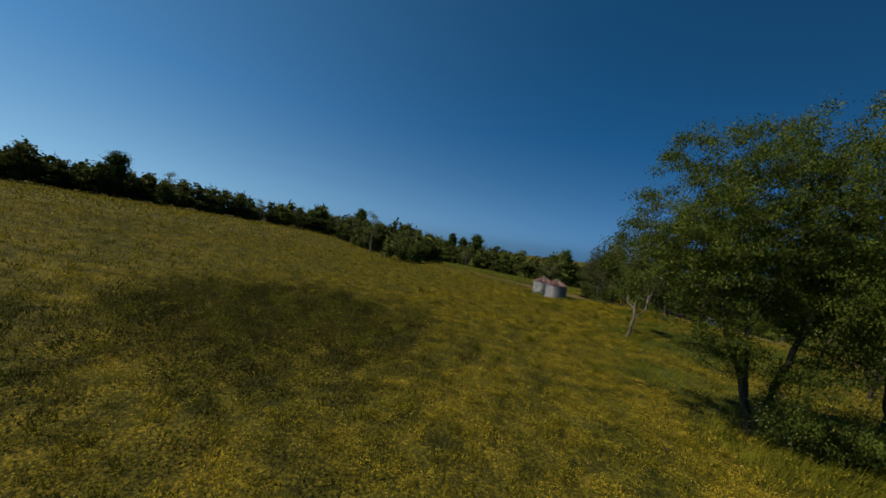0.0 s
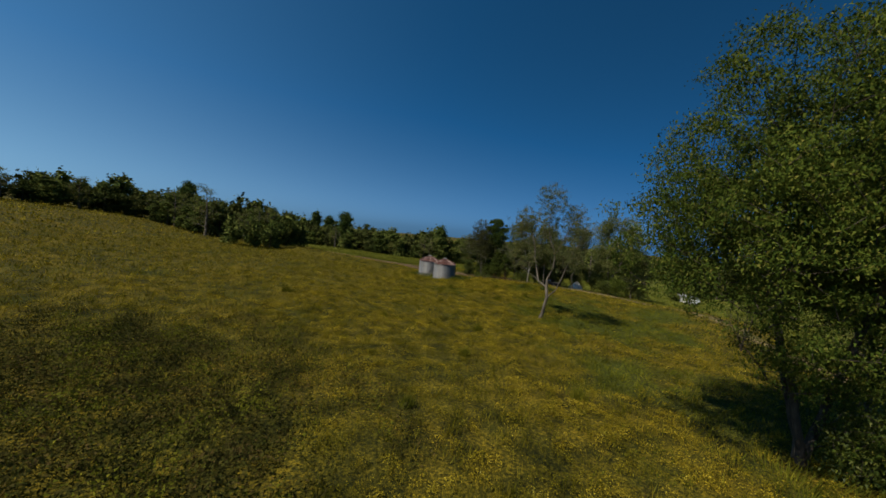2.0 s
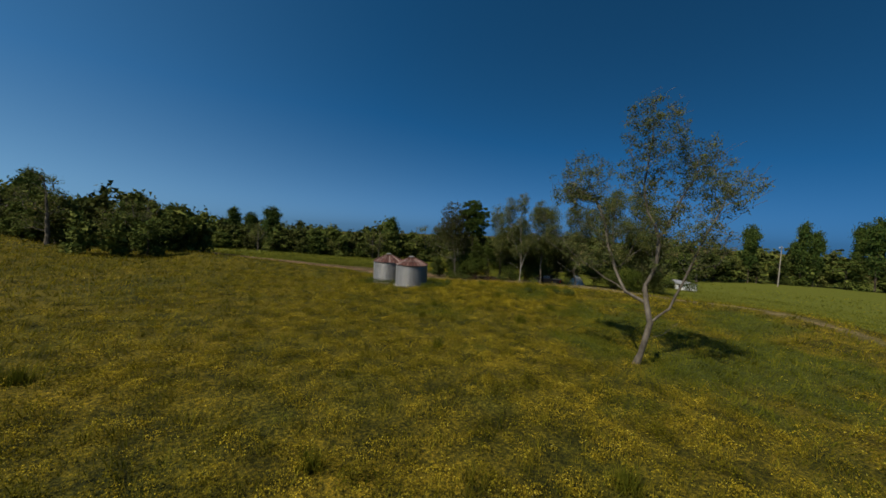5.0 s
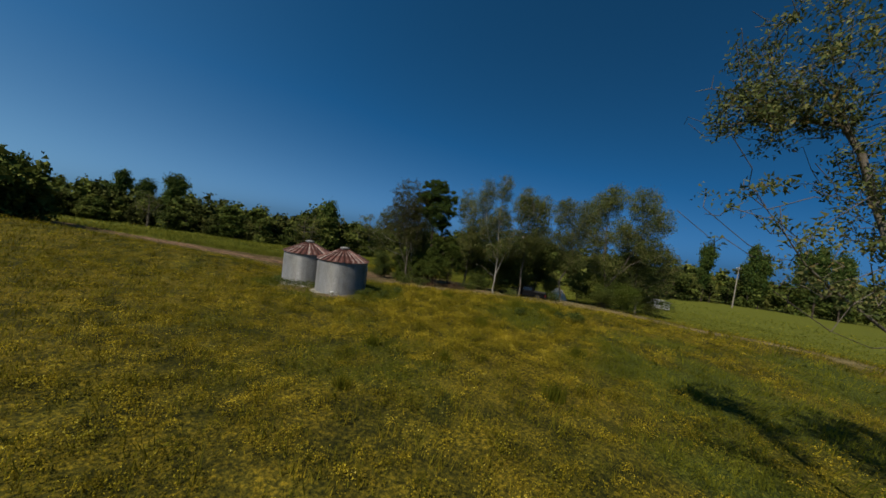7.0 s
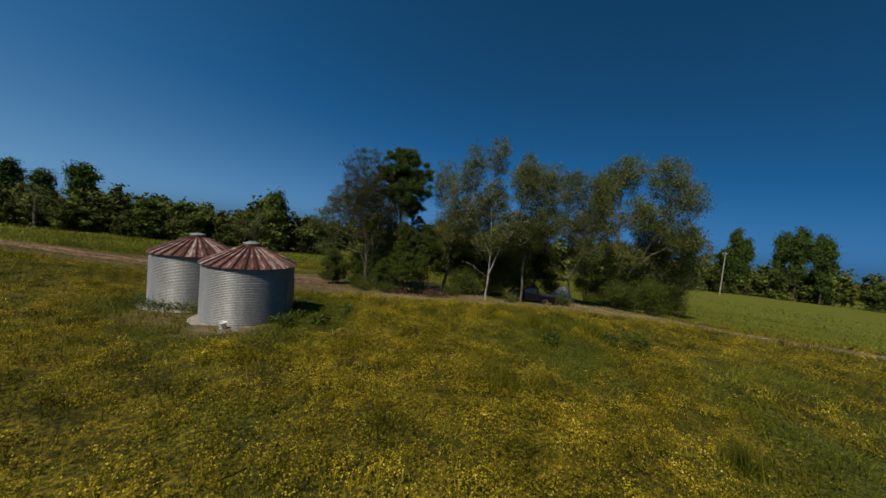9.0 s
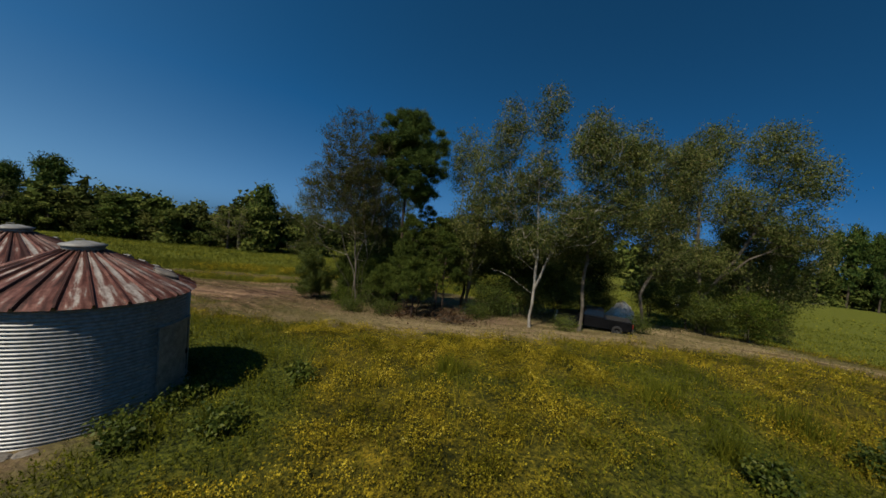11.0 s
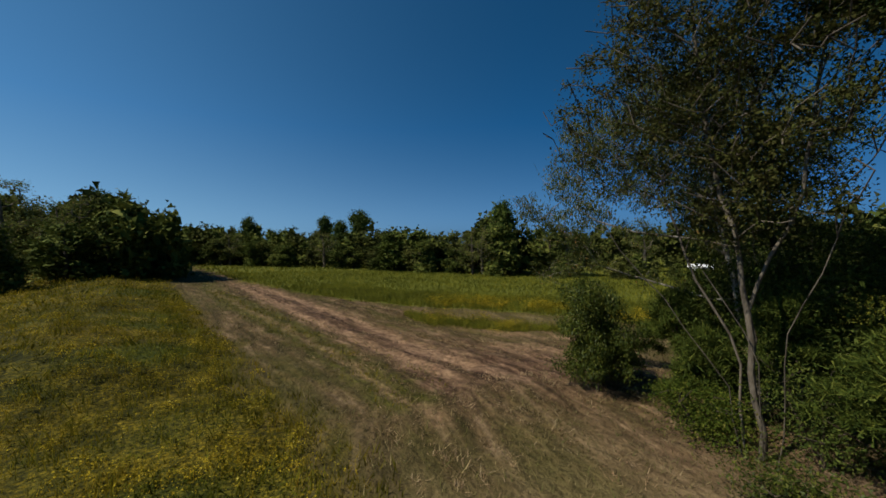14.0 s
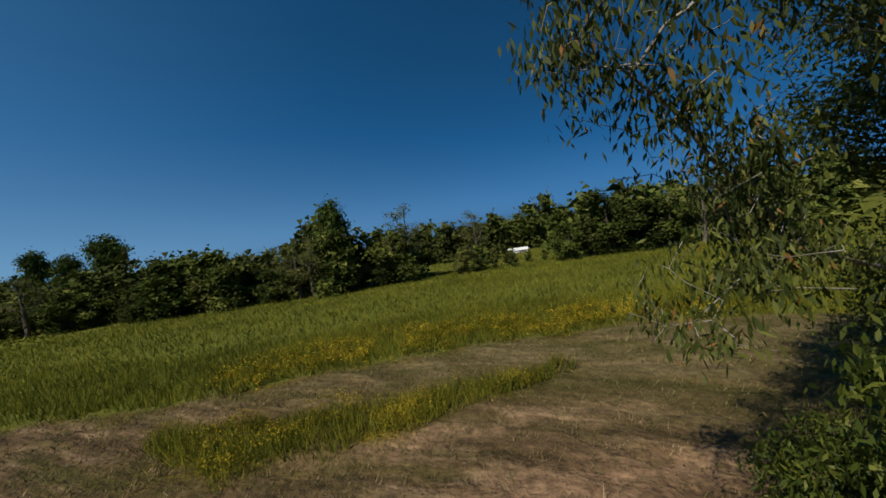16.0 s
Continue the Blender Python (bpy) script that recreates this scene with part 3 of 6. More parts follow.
def leaves(rng, tips, each, spread, size, shape=0.5, droop=-0.35, squash=0.75, plain=False):
    n = len(tips) * each
    c = np.repeat(np.array(tips), each, 0)
    p = c + rng.normal(0, spread, (n, 3)) * (1, 1, squash)
    d = unit(rng.normal(0, 1, (n, 3)) + (0, 0, droop))
    s = unit(np.cross(d, rng.normal(0, 1, (n, 3)) + (0, 0, 0.8)))
    L = size * rng.uniform(0.6, 1.3, (n, 1))
    if plain:
        v = np.stack([p + s * L * shape / 2, p + d * L, p - s * L * shape / 2], 1).reshape(-1, 3)
        return v, np.arange(3 * n).reshape(-1, 3)
    v = np.stack([p, p + d * L * 0.45 + s * L * shape / 2, p + d * L, p + d * L * 0.45 - s * L * shape / 2], 1).reshape(-1, 3)
    return v, np.arange(4 * n).reshape(-1, 4)


def needles(rng, tips, each, length, width, middle):
    n = len(tips) * each
    c = np.repeat(np.array(tips), each, 0) + rng.normal(0, length * 0.5, (n, 3)) * (1, 1, 0.6)
    out = unit(np.array(tips) - middle)
    d = unit(rng.normal(0, 1, (n, 3)) + 0.5 * np.repeat(out, each, 0) + (0, 0, 0.35))
    s = unit(np.cross(d, rng.normal(0, 1, (n, 3))))
    L = length * rng.uniform(0.7, 1.3, (n, 1))
    v = np.stack([c - s * width / 2, c + s * width / 2, c + d * L], 1).reshape(-1, 3)
    return v, np.arange(3 * n).reshape(-1, 3)


def in_crown(rng, crown, n, shell=2.4):
    """n points in a set of ellipsoids (centre, radii), more of them near the outside."""
    w = np.array([e[3] * e[4] * e[5] for e in crown]) ** 0.8
    pick = rng.choice(len(crown), n, p=w / w.sum())
    d = unit(rng.normal(0, 1, (n, 3))) * (rng.rand(n, 1) ** (1 / shell))
    e = np.array(crown)[pick]
    return e[:, :3] + d * e[:, 3:]


def along(rng, stems, n, reach, low=0.0):
    """Twig ends scattered round the limbs, further out and upward towards each limb's end."""
    pts = []
    while len(pts) < n:
        stem = stems[rng.randint(len(stems))]
        i = rng.randint(len(stem) - 1)
        u = rng.rand()
        p = np.array(stem[i]) * (1 - u) + np.array(stem[i + 1]) * u
        p = p + rng.normal(0, 1, 3) * (reach, reach, reach * 0.75) * (0.35 + 0.65 * (i + u) / (len(stem) - 1)) + (0, 0, 0.25 * reach)
        if p[2] > low:
            pts.append(p)
    return np.array(pts)


def plant_tree(name, x, y, label, category, seed, stems, crown, n, base_r, each, spread, size, leaf, bark, group="", tip_r=0.012, bare=0, shape=0.5, pine=None, turn=0.0, wander=0.16, droop=-0.35, grow=1.0, plain=True, taper=0.5, limbed=None):
    rng = np.random.RandomState(seed)
    stems = [[tuple(grow * c for c in q) for q in s] for s in stems]
    crown = [tuple(grow * c for c in e) for e in crown]
    tips = in_crown(rng, crown, n)
    tips = tips[tips[:, 2] > 0.3]
    twigs = in_crown(rng, crown, bare, 6.0) if bare else np.zeros((0, 3))
    if bare:
        twigs = twigs * (1.08, 1.08, 1.03)
    if limbed:
        tips = np.vstack([tips, along(rng, stems, limbed[0], limbed[2], limbed[3])])
        twigs = np.vstack([twigs, along(rng, stems, limbed[1], limbed[2] * 1.3, limbed[3])])
    v, f = tubes(*limbs(rng, stems, list(tips) + list(twigs), base_r, tip_r, wander, taper))
    root = thing(name, (x, y, float(height(np.array(x), np.array(y))) - 0.05), label, category, group, turn)
    part("trunk", mesh_np("trunk", v, f, bark, smooth=True), None, root)
    if pine:
        v, f = needles(rng, tips, each, pine[0], pine[1], np.mean(tips, 0) * (1, 1, 0.8))
    else:
        v, f = leaves(rng, tips, each, spread, size, shape, droop, 0.75, plain)
    part("crown", mesh_np("crown", v, f, leaf), None, root)
    return root


def pine_crown(rng, z0, z1, r, n):
    pts = []
    for _ in range(n):
        u = rng.rand() ** 0.8
        z = z0 + (z1 - z0) * u
        R = r * (1 - 0.75 * u ** 1.6) * (0.7 + 0.5 * rng.rand())
        a = rng.uniform(0, 6.283)
        q = math.sqrt(rng.uniform(0.25, 1))
        pts.append((R * q * math.cos(a), R * q * math.sin(a), z + 0.1 * R * q))
    return np.array(pts)


def plant_pine(name, x, y, label, seed, h, z0, r, n, each, needle, base_r, leaf, group="", lean=(0, 0), clumps=None):
    rng = np.random.RandomState(seed)
    tips = pine_crown(rng, z0, h, r, n) if clumps is None else in_crown(rng, clumps, n)
    tips[:, 0] += lean[0] * tips[:, 2] / h
    tips[:, 1] += lean[1] * tips[:, 2] / h
    stem = [(0, 0, 0), (0.1 + lean[0] * 0.25, lean[1] * 0.25, h * 0.3), (lean[0] * 0.6, lean[1] * 0.6, h * 0.6), (lean[0] * 0.95, lean[1] * 0.95, h * 0.95)]
    dead = np.array([(rng.uniform(-1, 1) * r * 0.5, rng.uniform(-1, 1) * r * 0.5, rng.uniform(0.45, 1) * z0) for _ in range(8)])
    v, f = tubes(*limbs(rng, [stem], list(tips) + list(dead), base_r, 0.015, 0.1))
    root = thing(name, (x, y, float(height(np.array(x), np.array(y))) - 0.05), label, "pine tree", group)
    part("trunk", mesh_np("trunk", v, f, M_BARK_PINE, smooth=True), None, root)
    v, f = needles(rng, tips, each, needle[0], needle[1], np.array([lean[0] * 0.6, lean[1] * 0.6, (z0 + h) / 2]))
    part("crown", mesh_np("crown", v, f, leaf), None, root)
    return root


# the two leafy trees by the start
plant_tree("leafy_tree", 20.2, 17.8, "broad green leafy tree with several stems and low hanging boughs", "tree", 31,
           [[(0, 0, 0), (-0.5, 0.3, 2.5), (-1.6, 0.8, 6), (-2.8, 0.6, 10), (-3.0, 0.6, 15)], [(0.1, 0, 0), (0.9, -0.2, 3), (1.6, -0.8, 7), (1.5, -1.6, 12), (1.2, -1.5, 17)], [(0, 0.2, 0.2), (0.4, 1.2, 4), (0.8, 2.6, 8), (0.6, 3.0, 13)]],
           [(-3.2, 0.5, 13.5, 4.6, 4.6, 4.8), (2.2, -4.2, 9.0, 3.4, 3.2, 3.0), (0.4, -1.6, 4.0, 2.0, 1.8, 1.4), (-1.8, 0.2, 4.6, 1.9, 1.8, 1.3), (1.5, -1.5, 14.5, 4.6, 4.6, 4.8), (-5.2, 1.5, 9.5, 4.2, 4.0, 3.2), (3.0, -0.5, 9.5, 4.5, 4.5, 3.6), (0, 2.5, 10.5, 5, 4.5, 4), (-2.8, -0.6, 6.4, 2.6, 2.4, 1.6), (3.2, -1.4, 5.8, 2.8, 2.6, 1.8), (3.2, -2.4, 1.3, 1.7, 1.4, 0.9), (0.8, -2.0, 1.6, 1.5, 1.3, 1.0), (5.0, -1.6, 1.6, 1.6, 1.4, 1.0)],
           1500, 0.2, 140, 0.33, 0.155, M_LEAF_BIG, M_BARK, "trees by the start", bare=60, grow=1.13, shape=0.5, droop=-1.2)
plant_tree("leafy_tree", 30.0, 18.6, "broad green leafy tree with a dark leaning trunk", "tree", 32,
           [[(0, 0, 0), (0.6, 0.2, 3), (0.9, 0.5, 7), (0.4, 0.4, 12), (0.2, 0.2, 17)], [(0.4, 0.2, 2), (-1.0, -0.5, 6), (-1.8, -0.6, 11)]],
           [(0, 0, 14.5, 5.2, 5.2, 5), (-1.5, -1, 10, 5.2, 5, 3.5), (3.5, 0.5, 10, 4.5, 4.5, 3.8), (0.5, 3, 8.5, 4.5, 4, 3), (1.5, -2.6, 7.4, 3.4, 3.0, 2.0)],
           1000, 0.2, 135, 0.38, 0.165, M_LEAF_BIG, M_BARK, "trees by the start", bare=40, grow=1.13, shape=0.5, droop=-1.2)

for i, (x, y, h, r) in enumerate(((21.0, 16.2, 4.2, 1.7), (24.2, 16.4, 3.0, 1.9), (27.8, 16.6, 2.6, 1.8))):
    plant_tree("drooping_bush", x, y, "olive leafed bush drooping to the grass under the leafy trees", "bush", 230 + i,
               [[(0, 0, 0), (0.2, 0.1, h * 0.4), (0.3, 0, h * 0.8)], [(0.1, 0, 0), (-0.4, 0.3, h * 0.35), (-0.8, 0.4, h * 0.65)], [(0, -0.1, 0), (0.5, -0.5, h * 0.3), (1.0, -0.8, h * 0.5)]],
               [(0, 0, h * 0.6, r * 0.9, r * 0.9, h * 0.36), (r * 0.5, -r * 0.3, h * 0.3, r * 0.8, r * 0.7, h * 0.24), (-r * 0.5, 0, h * 0.32, r * 0.7, r * 0.7, h * 0.24)],
               120, 0.05, 52, 0.26, 0.16, M_LEAF_DARK, M_BARK, "bushes under the leafy trees", bare=40, droop=-1.4)

# the walnut in the meadow
plant_tree("walnut_tree", 29.0, 48.7, "half-bare walnut tree with crooked grey trunk and thin yellowing leaves", "tree", 41,
           [[(0, 0, 0), (0.15, -0.2, 0.9), (0.1, -0.45, 2.0), (0.3, -0.6, 3.2), (0.35, -0.2, 4.6), (0.6, 0.1, 5.8), (1.1, -0.3, 7.4), (1.2, -0.3, 9.3), (0.7, 0.4, 11.2), (0.5, 0.7, 13.2), (0.2, 0.3, 15.6), (0, 0, 18.2)],
            [(0.35, -0.2, 4.6), (0.0, 1.2, 5.2), (-0.6, 2.6, 6.1), (-1.6, 4.0, 7.3), (-2.5, 5.0, 8.6), (-3.2, 5.8, 9.8)], [(0.0, 1.2, 5.2), (0.4, 2.4, 6.8), (0.3, 3.0, 8.4), (0.6, 3.6, 10.2), (0.3, 4.4, 12.2), (0.3, 5.4, 14.6)], [(0.3, 4.4, 12.2), (-0.4, 5.8, 12.4), (-0.6, 6.8, 12.9)],
            [(0.3, -0.6, 3.2), (0.9, -1.5, 4.4), (1.3, -2.0, 6.2), (1.6, -2.6, 8.4), (2.2, -3.2, 10.6), (3.2, -3.6, 13.0)], [(1.2, -0.3, 9.3), (1.8, -1.0, 11.4), (2.5, -1.6, 13.4), (2.7, -1.8, 15.4)], [(0.1, -0.45, 2.0), (0.5, -1.4, 2.6), (0.7, -2.2, 3.6)], [(-0.6, 2.6, 6.1), (-1.6, 3.2, 6.0), (-2.6, 3.9, 6.3)]],
           [(0.3, 5.3, 14.2, 2.0, 2.1, 2.1), (-0.5, 6.4, 12.6, 1.4, 1.4, 1.3), (0, 0, 17.0, 2.2, 2.2, 2.3), (0.6, 0.8, 14.0, 1.8, 1.8, 2.3), (2.4, -1.4, 14.8, 2.1, 2.1, 2.0), (3.2, -3.3, 12.8, 1.9, 2.0, 2.0), (1.4, -0.5, 10.4, 1.6, 1.6, 2.0), (0.5, 3.5, 10.4, 1.3, 1.3, 1.9), (1.8, -2.8, 9.2, 1.8, 1.8, 2.0), (-3.0, 5.6, 9.8, 0.5, 0.5, 0.4)],
           760, 0.21, 27, 0.17, 0.15, M_LEAF_WALNUT, M_BARK_GREY, bare=330, tip_r=0.013, shape=0.5, wander=0.2, taper=0.56, limbed=(380, 460, 0.7, 7.0))
plant_tree("meadow_shrub", 50.4, 35.0, "thin twiggy shrub tree with few leaves beside a dirt track", "shrub", 43,
           [[(0, 0, 0), (-0.4, 0.3, 2), (-0.9, 0.5, 5)], [(0.1, 0, 0), (0.5, 0.1, 2.5), (0.8, 0.2, 5.5)], [(0, 0.1, 0), (0.1, -0.5, 3), (0.1, -0.9, 6)]],
           [(0, 0, 4.4, 2.6, 2.6, 3.0), (0.2, 0, 1.4, 1.6, 1.6, 1.2)], 110, 0.12, 30, 0.35, 0.12, M_LEAF_DARK, M_BARK, bare=150)
plant_tree("meadow_shrub", 56.5, 26.5, "dense olive shrub tree beside a dirt track", "shrub", 44,
           [[(0, 0, 0), (-0.4, 0.3, 3), (-0.9, 0.5, 6)], [(0.1, 0, 0), (0.5, 0.1, 3), (0.8, 0.2, 7)]], [(0, 0, 5, 3.6, 3.6, 3.6), (1, 0, 2.5, 3, 3, 1.8)], 80, 0.2, 60, 0.5, 0.28, M_LEAF_DULL, M_BARK, bare=20)

# the row of trees along the mown strip
plant_tree("airy_tree", 47.9, 100.7, "tall thin-leaved tree turning brown, with pale climbing stems", "tree", 51,
           [[(0, 0, 0), (-0.2, 0.2, 3), (-0.3, 0.5, 7), (-0.9, 1.2, 12), (-1.2, 1.6, 18)], [(-0.3, 0.4, 5), (0.9, -0.5, 9), (1.6, -0.8, 15)], [(0.3, 0.2, 0), (0.5, 0.6, 4), (0.2, 1.4, 9)], [(-0.3, -0.3, 0), (-0.6, -0.4, 3.5), (-1.6, 0.6, 6.5)], [(-0.5, 0.2, 0), (-0.7, 0.5, 2.4), (-2.2, 1.6, 5.4), (-4.0, 2.4, 8.2)], [(0.1, -0.4, 0), (0.2, -0.6, 4.5), (1.2, -1.4, 8.5)], [(-0.1, 0.5, 0.2), (0.1, 0.8, 3.0), (-0.8, 2.2, 7.0), (-1.4, 3.0, 11)]],
           [(-0.8, 1.2, 16.2, 3.6, 3.6, 5.2), (0.8, -0.2, 14.5, 3.4, 3.4, 5.0), (-2.8, 3.0, 12.5, 2.6, 3.0, 3.6), (-0.2, 0.6, 9.6, 2.8, 3.0, 2.4)],
           850, 0.088, 52, 0.20, 0.115, M_LEAF_BROWN, M_BARK_GREY, "trees along the mown strip", bare=300, tip_r=0.019, wander=0.12, grow=0.85, shape=0.6)
plant_tree("arching_tree", 51.6, 103.6, "slender tree with pale limbs arching over the mown strip", "tree", 158,
           [[(0, 0, 0), (-0.2, 0.4, 2.0), (-0.4, 0.8, 4.2), (-0.5, 1.1, 6.0), (-0.7, 1.6, 9), (-0.4, 2.0, 12)], [(-0.4, 0.8, 4.2), (-1.0, 2.4, 4.3), (-1.6, 3.5, 4.6), (-2.7, 4.2, 5.0), (-4.0, 4.5, 5.5), (-4.4, 5.0, 6.4), (-5.6, 5.3, 7.5), (-7.4, 5.6, 8.6)],
            [(-0.5, 1.1, 6.0), (-1.6, 1.3, 6.7), (-2.9, 1.6, 6.9), (-4.1, 1.8, 7.1), (-5.2, 2.6, 7.6), (-5.8, 3.4, 8.3)], [(-4.0, 4.5, 5.5), (-5.2, 4.8, 5.4), (-6.4, 5.1, 5.0)], [(0.2, 0.1, 0), (0.6, 0.6, 3.4), (0.8, 1.2, 8)]],
           [(-7.3, 5.5, 8.5, 0.8, 0.9, 0.7), (-6.3, 5.3, 7.9, 0.9, 0.9, 0.8), (-5.4, 4.4, 9.8, 1.3, 1.3, 1.3), (-5.4, 3.0, 8.3, 1.1, 1.1, 0.9), (-6.3, 5.1, 4.95, 0.45, 0.45, 0.4), (-5.0, 5.0, 6.6, 0.9, 0.9, 0.8), (-4.6, 4.0, 11.4, 1.6, 1.6, 1.5), (-2.6, 2.6, 11.8, 2.2, 2.2, 2.0), (-0.5, 2.0, 10.0, 2.6, 2.6, 2.6), (-1.2, 1.6, 13.2, 2.4, 2.4, 1.8), (-2.6, 3.6, 9.4, 1.4, 1.4, 1.3)],
           1350, 0.11, 30, 0.18, 0.165, M_LEAF_ARCH, M_BARK_PALE, "trees along the mown strip", bare=120, tip_r=0.006, taper=0.5, shape=0.27, droop=-2.4, wander=0.14, plain=False, limbed=(170, 170, 0.4, 3.5))
plant_tree("dark_leafy_tree", 54.6, 105.6, "dense dark green leafy tree behind the pale limbs", "tree", 160,
           [[(0, 0, 0), (0.2, 0.1, 4), (-0.2, 0.2, 9), (0, 0, 13)]], [(0, 0, 11.5, 2.8, 3.0, 3.0), (-0.8, 0.8, 8.4, 3.0, 3.0, 2.4), (0.4, -0.6, 5.6, 2.8, 2.8, 2.2), (-0.6, 0.6, 3.0, 2.4, 2.6, 1.8)],
           420, 0.18, 120, 0.34, 0.14, M_LEAF_DARK, M_BARK, "trees along the mown strip", bare=12)
plant_tree("airy_tree", 54.8, 93.4, "light olive tree growing between pine and pale trunk tree", "tree", 59,
           [[(0, 0, 0), (0.2, 0.1, 4), (0, 0.4, 9), (0.1, 0.2, 13)], [(0.1, 0, 2), (-0.5, -0.8, 6), (-0.6, -1.2, 10)]], [(0, 1.4, 13.2, 1.6, 1.6, 3.2), (-0.4, -1.6, 12.2, 1.7, 1.7, 3.0), (0, -1, 8.5, 2.6, 2.6, 2.4), (0.2, 0.9, 6.4, 2.8, 3.0, 2.4)],
           820, 0.13, 52, 0.30, 0.155, M_LEAF_ROW, M_BARK_GREY, "trees along the mown strip", bare=60, grow=1.06, limbed=(60, 40, 0.9, 3))
plant_pine("tall_pine", 51.0, 98.8, "tall dark green pine with bare lower trunk", 52, 18.2, 9.6, 3.6, 270, 330, (0.38, 0.035), 0.115, M_NEEDLE, "trees along the mown strip", (-0.3, -0.3),
           [(-0.2, 0.3, 17.0, 2.0, 2.1, 1.5), (0.3, -0.9, 15.1, 2.7, 2.9, 1.6), (-0.9, 1.2, 14.6, 2.1, 2.2, 1.4), (0.3, -2.0, 13.2, 2.5, 2.6, 1.3), (-0.6, 0.5, 12.4, 2.2, 2.2, 1.2), (0.5, -1.0, 10.6, 2.0, 2.2, 1.0), (0.2, -2.4, 11.4, 1.4, 1.4, 0.9)])
for i, (x, y, h, r) in enumerate(((49.8, 96.2, 6.2, 2.2), (51.6, 93.4, 7.0, 2.3), (49.0, 94.2, 4.6, 1.8), (52.8, 95.4, 8.4, 2.3), (50.4, 102.0, 4.6, 1.8), (49.4, 105.4, 4.4, 1.7), (51.8, 106.4, 5.2, 1.9), (48.4, 103.0, 3.2, 1.3), (50.8, 96.9, 8.6, 2.5), (53.4, 98.2, 9.8, 2.7), (49.2, 98.4, 4.0, 1.8))):
    plant_pine("young_pine", x, y, "young pine with soft light green needles under taller trees", 60 + i, h, (0.22 if h < 4 else 0.36) * h, 0.9 * r, 80, 150, (0.28, 0.036), 0.07, M_NEEDLE_YOUNG, "young pines")
plant_tree("strip_sapling", 46.2, 106.1, "small round-leaved sapling with dark green leaves beside the mown strip", "sapling", 71,
           [[(0, 0, 0), (0.05, 0, 1.2), (0, 0.1, 3.4), (-0.1, 0.1, 4.8)], [(0, 0, 0.3), (0.5, 0.3, 1.6), (0.8, 0.5, 3.0)]], [(-0.2, 0.1, 3.9, 1.4, 1.4, 1.4), (0.1, 0, 2.7, 1.8, 1.8, 1.2), (0.2, 0.1, 1.5, 1.7, 1.7, 0.9), (-0.6, 0.6, 1.1, 1.1, 1.1, 0.6)], 210, 0.06, 120, 0.20, 0.15, M_LEAF_DARK, M_BARK, shape=0.32, plain=False, droop=-1.4)
plant_tree("strip_sapling", 47.9, 107.7, "low leafy sapling with glossy dark green leaves at the strip's edge", "sapling", 72,
           [[(0, 0, 0), (0.05, 0, 0.9), (0, 0.1, 2.2)], [(0, 0, 0.2), (-0.4, 0.3, 1.2), (-0.5, 0.4, 1.9)]], [(0, 0.1, 2.0, 1.0, 1.0, 0.8), (-0.1, 0, 1.1, 1.1, 1.1, 0.8)], 120, 0.05, 110, 0.2, 0.14, M_LEAF_DARK, M_BARK, shape=0.32, plain=False, droop=-1.4)
plant_tree("pale_trunk_tree", 54.7, 86.8, "tall open-crowned tree with pale trunk and grey green leaves", "tree", 53,
           [[(0, 0, 0), (0.1, 0, 4), (0.1, 0.3, 9), (-0.2, 0.6, 14), (0, 0.4, 19)], [(0.1, 0, 3.5), (0.7, -1.2, 7.5), (1.2, -2.2, 12.5)], [(0.1, 0.1, 6), (-0.4, 2.4, 10), (-0.6, 3.4, 14)], [(0, 0.1, 3), (-0.4, 2.2, 4.2), (-0.8, 4.0, 4.6)]],
           [(0.0, 0.2, 18.4, 1.5, 1.5, 2.6), (-0.5, 3.6, 17.2, 1.6, 1.6, 3.4), (1.2, -3.4, 15.2, 1.8, 1.8, 3.6), (0.3, 0.6, 13.0, 2.2, 2.4, 2.8), (0.8, -2.4, 9.6, 2.4, 2.6, 2.4), (-0.4, 2.8, 11.4, 2.0, 2.2, 2.6), (0.2, 0.4, 7.6, 2.4, 2.6, 2.0)],
           1100, 0.115, 50, 0.28, 0.155, M_LEAF_STRIP, M_BARK_PALE, "trees along the mown strip", bare=160, grow=0.88, tip_r=0.019)
plant_tree("roadside_tree", 57.9, 84.2, "slender tree with yellow green leaves beside a parked pickup", "tree", 54,
           [[(0, 0, 0), (0.1, 0.15, 3), (0.1, 0.1, 7), (0, -0.2, 12), (0, 0, 15)]], [(0, 0.6, 14.2, 1.5, 1.6, 2.6), (0.3, -2.0, 13.0, 1.7, 1.9, 2.8), (0.4, -1.2, 9.5, 2.5, 2.9, 2.2), (0.6, 1.0, 7.0, 2.4, 2.6, 2.0)],
           760, 0.13, 52, 0.30, 0.16, M_LEAF_ROW, M_BARK_GREY, "trees along the mown strip", bare=40, grow=1.02)
plant_tree("roadside_tree", 66.0, 81.6, "slender tree with grey green leaves and crooked trunk", "tree", 55,
           [[(0, 0, 0), (-0.4, 0.5, 3), (0.6, -0.6, 7), (0.2, 0, 12), (0, 0, 15)]], [(0, 1.2, 14.0, 1.7, 1.8, 2.8), (0.2, -1.8, 13.0, 1.8, 1.9, 3.0), (0, 0.4, 9.5, 2.4, 2.8, 2.2), (0, -0.8, 6.4, 2.0, 2.2, 2.0)],
           780, 0.13, 52, 0.32, 0.17, M_LEAF_STRIP, M_BARK_GREY, "trees along the mown strip", bare=60, grow=1.04)
